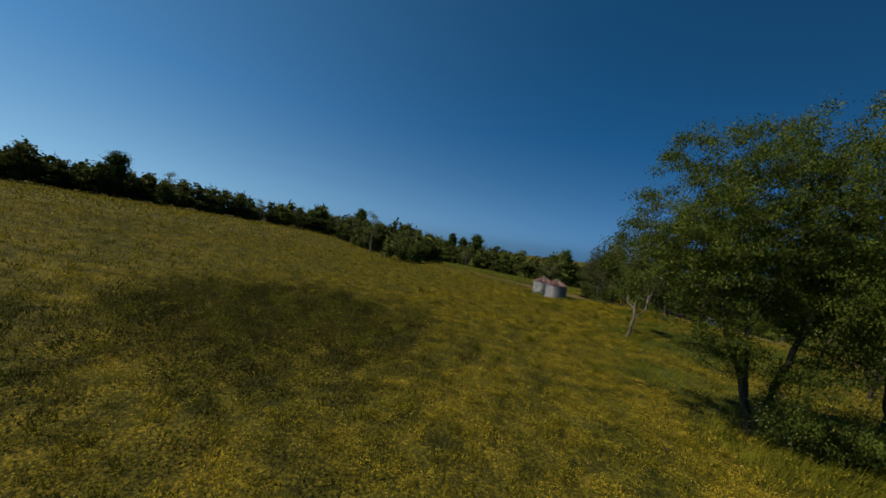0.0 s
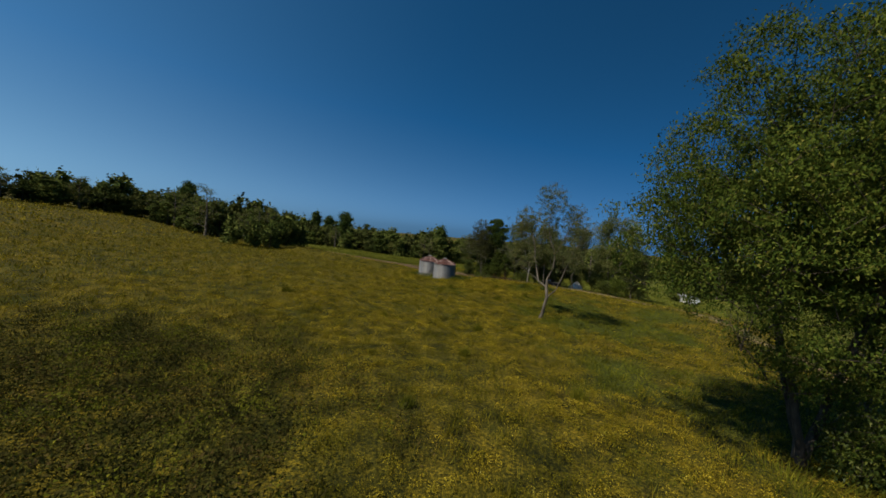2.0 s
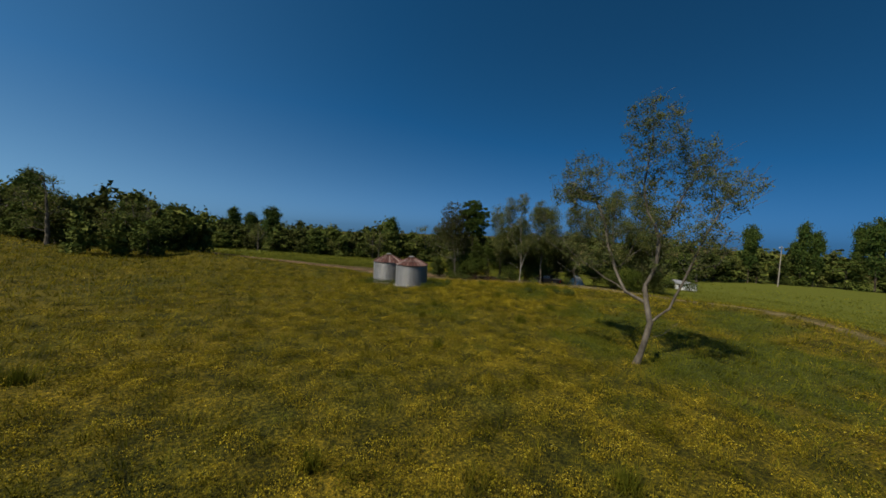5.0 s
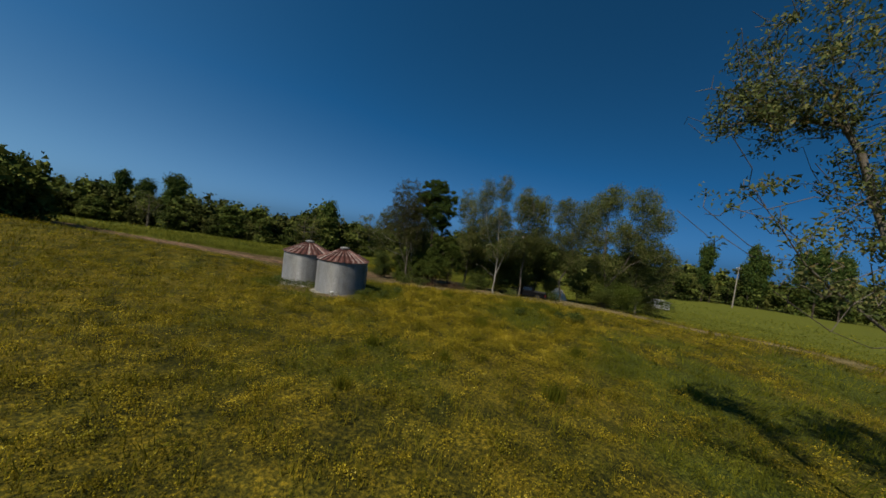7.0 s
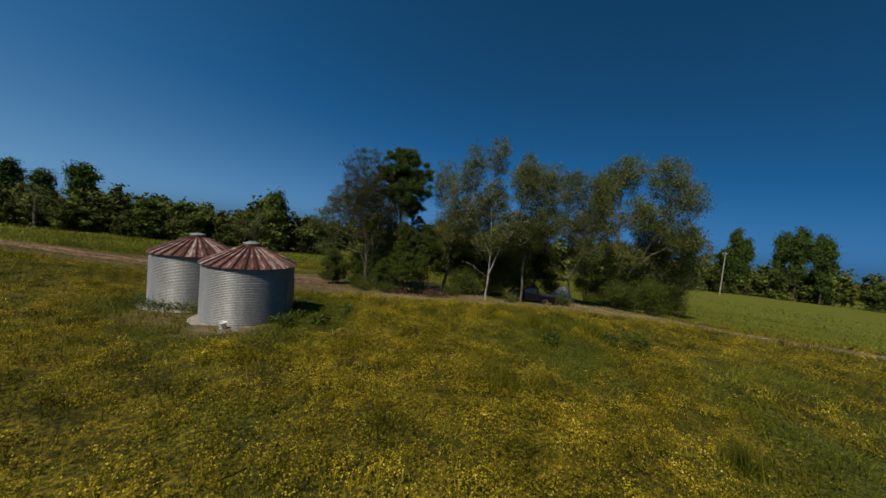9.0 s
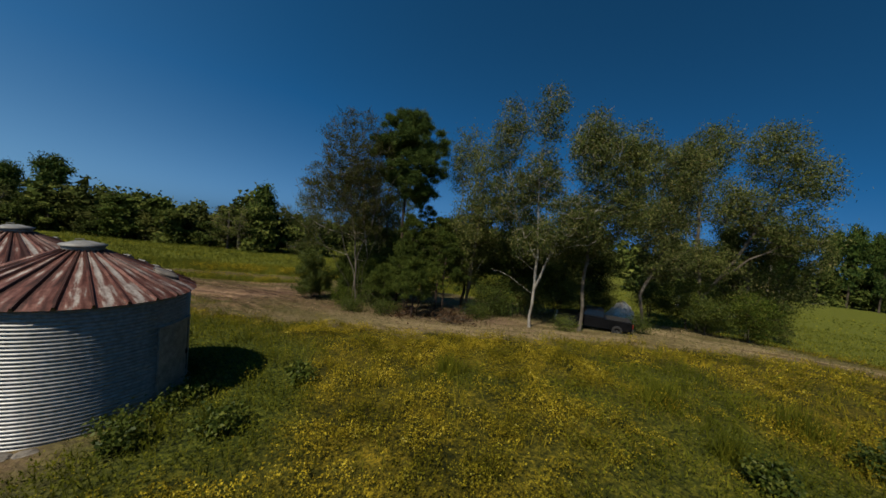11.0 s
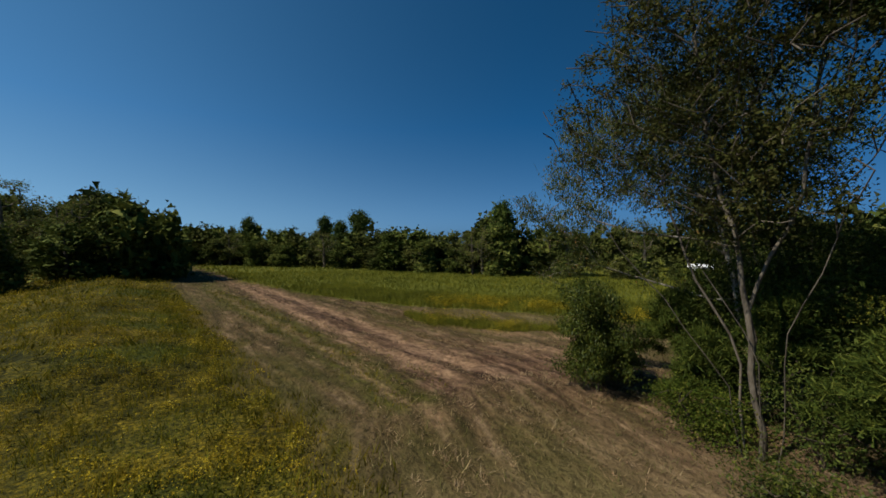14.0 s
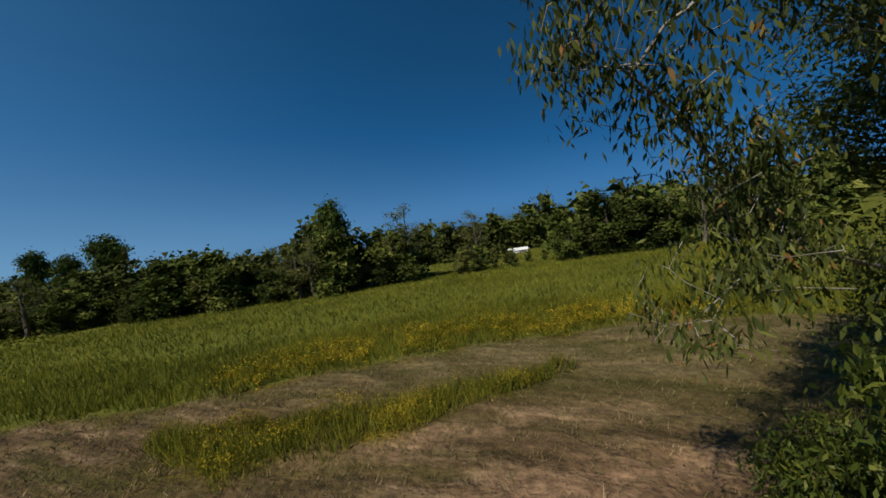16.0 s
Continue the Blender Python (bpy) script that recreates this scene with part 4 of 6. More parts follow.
plant_tree("wide_tree", 76.0, 78.7, "wide olive leafed tree with bright twigs beside the mown strip", "tree", 56,
           [[(0, 0, 0), (0, 0.2, 4), (-0.4, 1.2, 9), (-0.4, 1.6, 17), (-0.2, 1.4, 23)], [(0, 0.1, 4), (0.6, -2.4, 9), (0.8, -4.4, 15), (0.6, -5.4, 20)], [(0, 0, 5), (0.2, -3.4, 9), (0.2, -7, 11.5)]],
           [(-0.4, 1.0, 21.0, 2.6, 2.6, 3.6), (0.6, 4.0, 18.6, 2.8, 2.6, 3.8), (0.4, -4.4, 20.0, 2.8, 2.8, 3.6), (0.5, -7.0, 17.0, 2.4, 2.4, 3.2), (0.2, 4.0, 13.0, 3.4, 3.2, 3.0), (0.2, -2.0, 14.6, 3.6, 3.6, 3.2), (0.3, -6.6, 12.0, 3.0, 3.0, 2.4), (0, 1.2, 8.4, 3.8, 4.2, 2.4)],
           1250, 0.25, 54, 0.42, 0.21, M_LEAF_ROW, M_BARK_GREY, "trees along the mown strip", bare=120, grow=0.92)
plant_tree("wide_tree", 80.2, 75.0, "lower broad tree with dense olive leaves beside the wide one", "tree", 156,
           [[(0, 0, 0), (0.1, 0.2, 3), (-0.3, 0.6, 7), (0.2, 0.4, 11.5)], [(0, 0.1, 2.4), (1.0, -1.6, 5.5), (1.6, -2.8, 9)]],
           [(0.2, 0.8, 11.4, 3.2, 3.6, 3.0), (0.6, -2.4, 9.4, 3.0, 3.4, 2.8), (-0.4, 2.4, 8.0, 3.2, 3.4, 2.6), (0.4, -1.2, 5.4, 3.4, 4.2, 2.4), (0.2, 1.8, 3.4, 2.6, 2.8, 1.8)],
           680, 0.18, 54, 0.38, 0.21, M_LEAF_STRIP, M_BARK_GREY, "trees along the mown strip", bare=60)
for i, (x, y, h) in enumerate(((60.6, 91.2, 10.4), (67.4, 87.8, 10.8), (57.6, 96.2, 9.6))):
    plant_tree("dark_leafy_tree", x, y, "dense dark green leafy tree at the back of the row", "tree", 170 + i,
               [[(0, 0, 0), (0.2, 0.1, h * 0.3), (-0.2, 0.2, h * 0.7), (0, 0, h * 0.95)], [(0.1, 0, h * 0.2), (1.0, 0.6, h * 0.45), (1.4, 0.9, h * 0.7)]],
               [(0.2 * i - 0.3, 0.3, h * 0.84, 2.3, 2.4, h * 0.17), (-0.9, 0.8, h * 0.63, 2.8, 2.8, h * 0.18), (1.2, -0.6, h * 0.56, 2.6, 2.6, h * 0.17), (0, 0.4, h * 0.38, 2.4, 2.6, h * 0.13)],
               420, 0.16, 60, 0.36, 0.2, M_LEAF_WOODS if i % 2 else M_LEAF_DARK, M_BARK, "trees along the mown strip", bare=20)
for i, (x, y, h, r, leaf) in enumerate(((56.4, 91.6, 3.6, 1.9, M_LEAF_WOODS), (48.2, 96.7, 1.1, 1.1, M_LEAF_DARK), (53.4, 91.0, 1.3, 0.9, M_LEAF_DARK), 
                                        (63.4, 88.4, 5.6, 2.4, M_LEAF_WOODS2), (74.2, 74.7, 5.2, 2.1, M_LEAF_BIG), (76.6, 79.9, 5.9, 2.9, M_LEAF_DARK), (72.8, 77.8, 4.0, 2.0, M_LEAF_DARK), (81.3, 73.5, 4.5, 2.2, M_LEAF_DULL), (83.9, 78.8, 5.9, 2.8, M_LEAF_DARK), (112.0, 79.0, 2.6, 2.2, M_LEAF_WOODS), (114.2, 86.0, 3.6, 2.4, M_LEAF_WOODS),
                                        (46.4, 98.6, 0.8, 0.9, M_LEAF_DARK), (57.0, 84.9, 0.9, 0.8, M_LEAF_WOODS), (62.6, 81.4, 1.5, 0.9, M_LEAF_DARK), (66.6, 90.5, 7.0, 3.0, M_LEAF_WOODS), (63.4, 92.5, 7.6, 3.0, M_LEAF_WOODS), (72.6, 88.2, 5.2, 2.4, M_LEAF_WOODS2), (74.4, 83.0, 6.2, 2.6, M_LEAF_DARK), (60.4, 90.6, 4.2, 2.0, M_LEAF_DULL), (52.1, 102.3, 5.9, 2.4, M_LEAF_WOODS), (51.6, 105.0, 6.4, 2.6, M_LEAF_WOODS), (47.4, 102.0, 1.7, 1.4, M_LEAF_BIG), (49.2, 100.2, 3.4, 1.8, M_LEAF_WOODS), (54.0, 100.6, 7.4, 2.8, M_LEAF_WOODS))):
    plant_tree("bush", x, y, "dense green bush growing between the strip's trees", "bush", 80 + i,
               [[(0, 0, 0), (0.2, 0.1, h * 0.4), (0.3, 0, h * 0.8)], [(0.1, 0, 0), (-0.3, 0.3, h * 0.35), (-0.6, 0.4, h * 0.7)]], [(0, 0, h * 0.62, r, r, h * 0.36), (r * 0.3, -r * 0.2, h * 0.3, r * 0.8, r * 0.8, h * 0.26)],
               int(34 * r), 0.06, 130 if h > 2 else 170, 0.38, 0.16 if h > 3.5 else 0.09, leaf, M_BARK, "understory bushes", bare=8)


# ---- the far woods: a few kinds, copied ----
def lumps(seed, h, r, low, n):
    """An uneven crown: lumps within a tall envelope."""
    rng = np.random.RandomState(seed)
    out = []
    for i in range(n):
        u = (i + rng.uniform(0.1, 0.9)) / n
        reach = r * math.sqrt(max(0.08, 1 - ((u - 0.42) / 0.66) ** 2))
        size = r * rng.uniform(0.34, 0.52) * (1.15 - 0.45 * u)
        a, q = rng.uniform(0, 6.283), rng.uniform(0.25, 0.85)
        out.append((reach * q * math.cos(a), reach * q * math.sin(a), h * (low + (0.96 - low) * u), size, size, size * rng.uniform(0.7, 1.1)))
    return out


def far_kind(name, seed, h, crown, n, each, size, leaf, label, pine=None, inner=1.0, bare=0):
    rng = np.random.RandomState(seed)
    tips = in_crown(rng, crown, n)
    tips = tips[tips[:, 2] > 0.3]
    twigs = list(in_crown(rng, crown, bare, 6.0) * (1.1, 1.1, 1.04)) if bare else []
    v, f = tubes(*limbs(rng, [[(0, 0, 0), (0.2, 0.1, h * 0.4), (0, 0, h * 0.85)]], list(tips[::3]) + twigs, 0.3, 0.03))
    root = thing(name, (0, 0, 0), label, "tree", "far woods")
    part("trunk", mesh_np("trunk", v, f, M_BARK_GREY if bare else M_BARK), None, root)
    v, f = needles(rng, tips, each, pine[0], pine[1], np.array([0, 0, h * 0.6])) if pine else leaves(rng, tips, each, size * 1.7, size, 0.85, plain=True)
    # larger inner leaves close the crown
    if inner:
        mid = np.array(crown)[:, :3].mean(0)
        q, g = leaves(rng, [mid + (t - mid) * 0.85 for t in tips], 4, 0.5, inner, 0.9, plain=True)
        v, f = np.concatenate([v, q]), np.concatenate([f, g + len(v)])
    part("crown", mesh_np("crown", v, f, leaf), None, root)
    return root


KINDS = [
    far_kind("woodland_tree", 101, 16, lumps(1, 16, 4.6, 0.08, 11), 140, 26, 0.39, M_LEAF_WOODS, "dark green broadleaf tree at the field's edge"),
    far_kind("woodland_tree", 102, 15, lumps(2, 15, 4.2, 0.08, 10), 125, 24, 0.43, M_LEAF_WOODS2, "olive broadleaf tree at the field's edge"),
    far_kind("woodland_tree", 103, 13, lumps(3, 13, 4.8, 0.06, 11), 140, 26, 0.37, M_LEAF_WOODS, "low round dark broadleaf tree at the field's edge"),
    far_kind("woodland_tree", 104, 17, lumps(4, 17, 3.7, 0.10, 11), 125, 24, 0.41, M_LEAF_WOODS2, "tall uneven olive tree at the field's edge"),
]
FAR_AIRY = far_kind("woodland_tree", 107, 17, lumps(7, 17, 3.9, 0.30, 9), 120, 24, 0.26, M_LEAF_DULL, "thin grey green tree with bare twigs at the field's edge", None, 0, 60)
FAR_PINE = far_kind("woodland_pine", 105, 18, [(0, 0, 16.2, 1.7, 1.7, 1.6), (0.9, -0.7, 14.6, 2.1, 2.0, 1.4), (-1.0, 0.8, 13.8, 2.2, 2.1, 1.4), (0.9, 1.1, 12.2, 2.3, 2.2, 1.3), (-0.9, -1.2, 10.8, 2.4, 2.3, 1.3), (0.8, -0.6, 9.0, 2.3, 2.3, 1.2), (-0.6, 0.7, 7.0, 2.2, 2.2, 1.2), (0.3, 0.2, 4.8, 1.8, 1.8, 1.0)], 150, 44, 0.42, M_NEEDLE, "tall dome-topped pine standing over the woods")
FAR_PINE["category"] = "pine tree"
used = set()


def far_tree(kind, x, y, h, turn=0.0, wide=1.0):
    base = {0: 16, 1: 15, 2: 13, 3: 17, "airy": 17, "pine": 18}[kind]
    src = FAR_PINE if kind == "pine" else FAR_AIRY if kind == "airy" else KINDS[kind]
    s = h / base
    m = pose(x, y, float(height(np.array(x), np.array(y))) - 0.1, 0, 0, turn) @ Matrix.Diagonal((s * wide, s * wide, s, 1))
    if kind in used:
        copy_thing(src, m)
    else:
        used.add(kind)
        src.matrix_basis = m


rng = np.random.RandomState(77)
BACK_V = {}


def back_tree(kind, x, y, h, turn, wide):
    """A tree of the rear rows, kept for the joined woods: some leaves, larger."""
    base = {0: 16, 1: 15, 2: 13, 3: 17}[kind]
    me = next(c for c in KINDS[kind].children if c.name.startswith("crown")).data
    co = np.empty(len(me.vertices) * 3, np.float32)
    me.vertices.foreach_get("co", co)
    q = co.reshape(-1, 3, 3)[::9]
    mid = q.mean(1, keepdims=True)
    q = (mid + (q - mid) * 2.6).reshape(-1, 3) * (h / base) * (wide, wide, 1)
    c, s = math.cos(turn), math.sin(turn)
    BACK_V.setdefault(kind % 2, []).append(np.stack([q[:, 0] * c - q[:, 1] * s + x, q[:, 0] * s + q[:, 1] * c + y, q[:, 2] + float(height(np.array(x), np.array(y)))], -1))


def wood_line(line, gap, front=True, rows=2, depth=6.0, kinds=(0, 1, 2, 3), airy=0.08, broad=(1.1, 1.5)):
    """Trees along a line, the front row lower and leafy to the ground; rear rows go into the joined woods."""
    for (x0, y0, h0), (x1, y1, h1) in zip(line, line[1:]):
        length = math.hypot(x1 - x0, y1 - y0)
        nx, ny = (y1 - y0) / length, -(x1 - x0) / length
        if nx * (x0 - 25) + ny * (y0 - 70) < 0:
            nx, ny = -nx, -ny
        k = max(1, round(length / gap))
        for i in range(k):
            for row in range(rows):
                u = (i + 0.5 * (row % 2) + rng.uniform(-0.3, 0.3)) / k
                d = row * depth + rng.uniform(-1.2, 1.2) + 2.0
                x, y, w = x0 + (x1 - x0) * u + nx * d, y0 + (y1 - y0) * u + ny * d, rng.uniform(*broad)
                swing = 1 + 0.22 * float(waves(np.array(x), np.array(y), 26, 123))
                h = (h0 + (h1 - h0) * u) * swing * (rng.uniform(0.66, 0.98) if row == 0 and front else rng.uniform(0.85, 1.1))
                kind = int(rng.choice(kinds))
                if row == 0 and front:
                    far_tree("airy" if rng.rand() < airy else kind, x, y, h, rng.uniform(0, 360), w)
                else:
                    back_tree(kind, x, y, h, rng.uniform(0, 6.28), w)


wood_line([(-204, 84, 19), (-181, 122, 17), (-170, 137, 13), (-155, 153, 15), (-141, 166, 14), (-130, 174, 15.5), (-107, 189, 13), (-72, 204, 15), (-48, 218, 16)], 6.0, rows=3)
wood_line([(-66, 200, 15), (-50, 184, 15), (-33, 168, 16), (-20, 157, 15), (-12, 148, 11), (-10, 138, 9)], 4.5, rows=3, airy=0.15, broad=(0.9, 1.15))
wood_line([(-10, 152, 10), (-9, 166, 9)], 4.5, rows=2)
wood_line([(-60, 224, 12), (-31, 209, 11), (-7, 208, 11), (13, 203, 11), (31, 191, 12), (47, 180, 12)], 5.0, rows=4)
wood_line([(51, 179, 12.5), (58, 175, 13.5), (66, 173, 15), (75, 171, 14.5), (82, 168, 13)], 4.5, rows=3, airy=0.2)
wood_line([(86, 164, 6), (98, 156, 5)], 4.0)
for x, y, h in ((104.5, 161.5, 2.8), (101.5, 163.5, 3.6), (108.5, 159.5, 2.5)):
    far_tree(2, x, y, h, 40 * x)
wood_line([(104, 149, 14), (113, 144, 17), (122, 130, 16), (128, 112, 14)], 5.5, kinds=(0, 2, 3))
wood_line([(136, 96, 11), (150, 90, 12), (168, 84, 13), (185, 72, 13), (196, 56, 14), (197, 40, 12.5), (193, 15, 13), (180, -25, 13)], 6.5, kinds=(0, 1, 2, 3))
wood_line([(110, 215, 15), (150, 190, 16), (185, 150, 16), (205, 110, 16)], 7.0, False)
wood_line([(-330, 215, 18), (-190, 250, 18)], 10.0, False)
wood_line([(-200, 380, 18), (-60, 380, 18), (80, 330, 18), (200, 280, 18), (290, 180, 18), (310, 60, 18), (280, -60, 18)], 11.0, False)
for key, chunks in BACK_V.items():
    v = np.concatenate(chunks)
    tagged(new("distant_woods", mesh_np("distant_woods", v, np.arange(len(v)).reshape(-1, 3), (M_LEAF_WOODS, M_LEAF_WOODS2)[key])), "dense green woods behind the fields", "woods", kind="stuff")
for x, y, h in ((-55.7, 213, 23), (4, 253, 16.8), (21.8, 238, 18), (12, 246, 15), (-20, 232, 14.5), (64, 177, 15.5), (186, 73, 19.5), (189, 70, 17), (194, 56, 21), (199, 60, 20), (197, 51, 19.5), (192, 50, 17.5), (172, 84, 18), (186, 6, 21), (-155, 152, 17.5), (-183, 118, 18)):
    far_tree("pine", x, y, h, rng.uniform(0, 360), 0.62 if x > 170 else 1.0 if h > 16 else 0.9)
for x, y, h in ((-38.5, 168.5, 18), (-16, 158, 12.5), (-142, 166, 16), (112, 188, 15), (78, 171, 15)):
    far_tree("airy", x, y, h, rng.uniform(0, 360))


# ---- grain bins ----
def galvanized():
    m, n, l, b = material("galvanized_steel", 0.5, 0.3, 0.4)
    spots = noise_node(n, l, 9.0, 6)
    runs = noise_node(n, l, 1.1, 4, (1.5, 1.5, 0.25))
    r = ramp(n, [(0.3, (0.165, 0.164, 0.160)), (0.7, (0.31, 0.308, 0.30))])
    l.new(spots, r.inputs[0])
    s = ramp(n, [(0.35, (0.8, 0.78, 0.74)), (0.62, (1.0, 1.0, 1.0)), (0.75, (1.12, 1.12, 1.12))])
    l.new(runs, s.inputs[0])
    l.new(mix(n, l, 1.0, r.outputs[0], s.outputs[0], "MULTIPLY"), b.inputs["Base Color"])
    rr = ramp(n, [(0.3, (0.38,) * 3), (0.7, (0.58,) * 3)])
    l.new(spots, rr.inputs[0])
    l.new(rr.outputs[0], b.inputs["Roughness"])
    return m


def rusty():
    m, n, l, b = material("rusty_painted_roof", 0.5, 0.4, 0.4)
    info = n.new("ShaderNodeObjectInfo")
    along = noise_node(n, l, 3.4, 6, (0.35, 2.2, 1.0))
    fine = noise_node(n, l, 14.0, 5)
    add = n.new("ShaderNodeMath")
    add.operation = "MULTIPLY_ADD"
    l.new(info.outputs["Random"], add.inputs[0])
    add.inputs[1].default_value = 0.36
    l.new(along, add.inputs[2])
    co, sep = n.new("ShaderNodeTexCoord"), n.new("ShaderNodeSeparateXYZ")
    l.new(co.outputs["Object"], sep.inputs[0])
    ratio, sized, rust = (n.new("ShaderNodeMath") for _ in range(3))
    ratio.operation, sized.operation, rust.operation = "DIVIDE", "ABSOLUTE", "MULTIPLY_ADD"
    l.new(sep.outputs["Y"], ratio.inputs[0])
    l.new(sep.outputs["X"], ratio.inputs[1])
    l.new(ratio.outputs[0], sized.inputs[0])
    l.new(sized.outputs[0], rust.inputs[0])          # rust gathers along the seams
    rust.inputs[1].default_value = -3.0
    l.new(add.outputs[0], rust.inputs[2])
    r = ramp(n, [(0.30, (0.050, 0.021, 0.015)), (0.44, (0.125, 0.048, 0.035)), (0.56, (0.18, 0.088, 0.066)), (0.64, (0.34, 0.28, 0.24)), (0.78, (0.46, 0.41, 0.36))])
    l.new(rust.outputs[0], r.inputs[0])
    g = ramp(n, [(0.3, (0.65, 0.62, 0.6)), (0.7, (1.2, 1.2, 1.2))])
    l.new(fine, g.inputs[0])
    l.new(mix(n, l, 1.0, r.outputs[0], g.outputs[0], "MULTIPLY"), b.inputs["Base Color"])
    bump(n, l, b, fine, 0.3, 0.01)
    return m


M_ZINC, M_RUST = galvanized(), rusty()
M_ZINC_DULL = surface("dull_zinc", (0.15, 0.143, 0.13), (0.28, 0.27, 0.25), 4.0, 0.6, 0.3, bumps=0.15)
M_CONCRETE = surface("concrete_pad", (0.17, 0.155, 0.125), (0.30, 0.28, 0.235), 1.4, 0.9, bumps=0.4)
M_GAP = surface("dark_gap", (0.008, 0.008, 0.008), (0.014, 0.014, 0.013), 6.0, 0.9)
WALL_R, WALL_H, EAVE_R, RING_R, PITCH = 2.745, 3.62, 2.90, 0.44, 0.1016


def grid_mesh(name, rows, mat, closed=True, smooth=True):
    """A skin over rows of equally many points."""
    v = np.array(rows).reshape(-1, 3)
    a, b = len(rows), len(rows[0])
    f = [(i * b + j, i * b + (j + 1) % b, (i + 1) * b + (j + 1) % b, (i + 1) * b + j) for i in range(a - 1) for j in range(b if closed else b - 1)]
    return mesh_np(name, v, f, mat, smooth=smooth)


def box(bm, size, at=(0, 0, 0), turn=None, bevel=0.0):
    m = Matrix.Translation(at) @ (turn or Matrix.Identity(4)) @ Matrix.Diagonal((*size, 1))
    r = bmesh.ops.create_cube(bm, size=1.0, matrix=m)
    if bevel:
        edges = list({e for v in r["verts"] for e in v.link_edges})
        bmesh.ops.bevel(bm, geom=edges, offset=bevel, segments=2, affect="EDGES", profile=0.6)
    return bm


def rod(bm, r0, r1, a, b, k=12):
    a, b = Vector(a), Vector(b)
    m = Matrix.Translation((a + b) / 2) @ (b - a).to_track_quat("Z", "Y").to_matrix().to_4x4()
    bmesh.ops.create_cone(bm, cap_ends=True, segments=k, radius1=r0, radius2=r1, depth=(b - a).length, matrix=m)
    return bm


def lathe(name, profile, mat, k=32, smooth=True):
    an = [2 * math.pi * i / k for i in range(k)]
    return grid_mesh(name, [[(r * math.cos(a), r * math.sin(a), z) for a in an] for r, z in profile], mat, True, smooth)


def wall_mesh():
    k, rows = 80, []
    n = int(WALL_H / PITCH) * 6
    for i in range(n + 1):
        z = WALL_H * i / n
        r = WALL_R + 0.026 * math.sin(2 * math.pi * z / PITCH)
        rows.append([(r * math.sin(2 * math.pi * j / k), r * math.cos(2 * math.pi * j / k), z) for j in range(k)])
    return grid_mesh("wall", rows, M_ZINC)


PANELS = 26


def roof_panel_mesh():
    """One roof sheet between two raised ribs, radius along +x."""
    half = math.pi / PANELS
    rows = []
    for i in range(13):
        u = i / 12
        r = EAVE_R + (RING_R - EAVE_R) * u
        z = WALL_H - 0.02 + (4.80 - WALL_H) * u
        rib, w = 0.085 * (1 - 0.35 * u), min(0.05, r * half * 0.42)
        full = r * half
        dip = -0.035 if i == 0 else 0.0
        row = [(-full, rib), (-full + w * 0.35, rib), (-full + w, 0.0), (-full * 0.35, 0.012), (0, 0.006), (full * 0.35, 0.012), (full - w, 0.0), (full - w * 0.35, rib), (full, rib)]
        rows.append([(math.sqrt(max(r * r - y * y, 0)) + (0.02 if dip else 0), y, z + h + dip) for y, h in row])
    return grid_mesh("roof_panel", rows, M_RUST, False, False)


WALL_MESH, PANEL_MESH = wall_mesh(), roof_panel_mesh()


def curved_plate(name, az0, az1, z0, z1, r, thick, mat, k=10):
    """An upright plate that follows the wall, with thickness."""
    an = [radians(az0 + (az1 - az0) * i / k) for i in range(k + 1)]
    loop = [(r, z0), (r + thick, z0), (r + thick, z1), (r, z1), (r, z0)]
    rows = [[(q * math.sin(a), q * math.cos(a), z) for q, z in loop] for a in an]
    bm = bmesh.new()
    vs = [[bm.verts.new(p) for p in row[:4]] for row in rows]
    for a, b in zip(vs, vs[1:]):
        for i in range(4):
            bm.faces.new((a[i], a[(i + 1) % 4], b[(i + 1) % 4], b[i]))
    bm.faces.new(vs[0][::-1])
    bm.faces.new(vs[-1])
    return bm


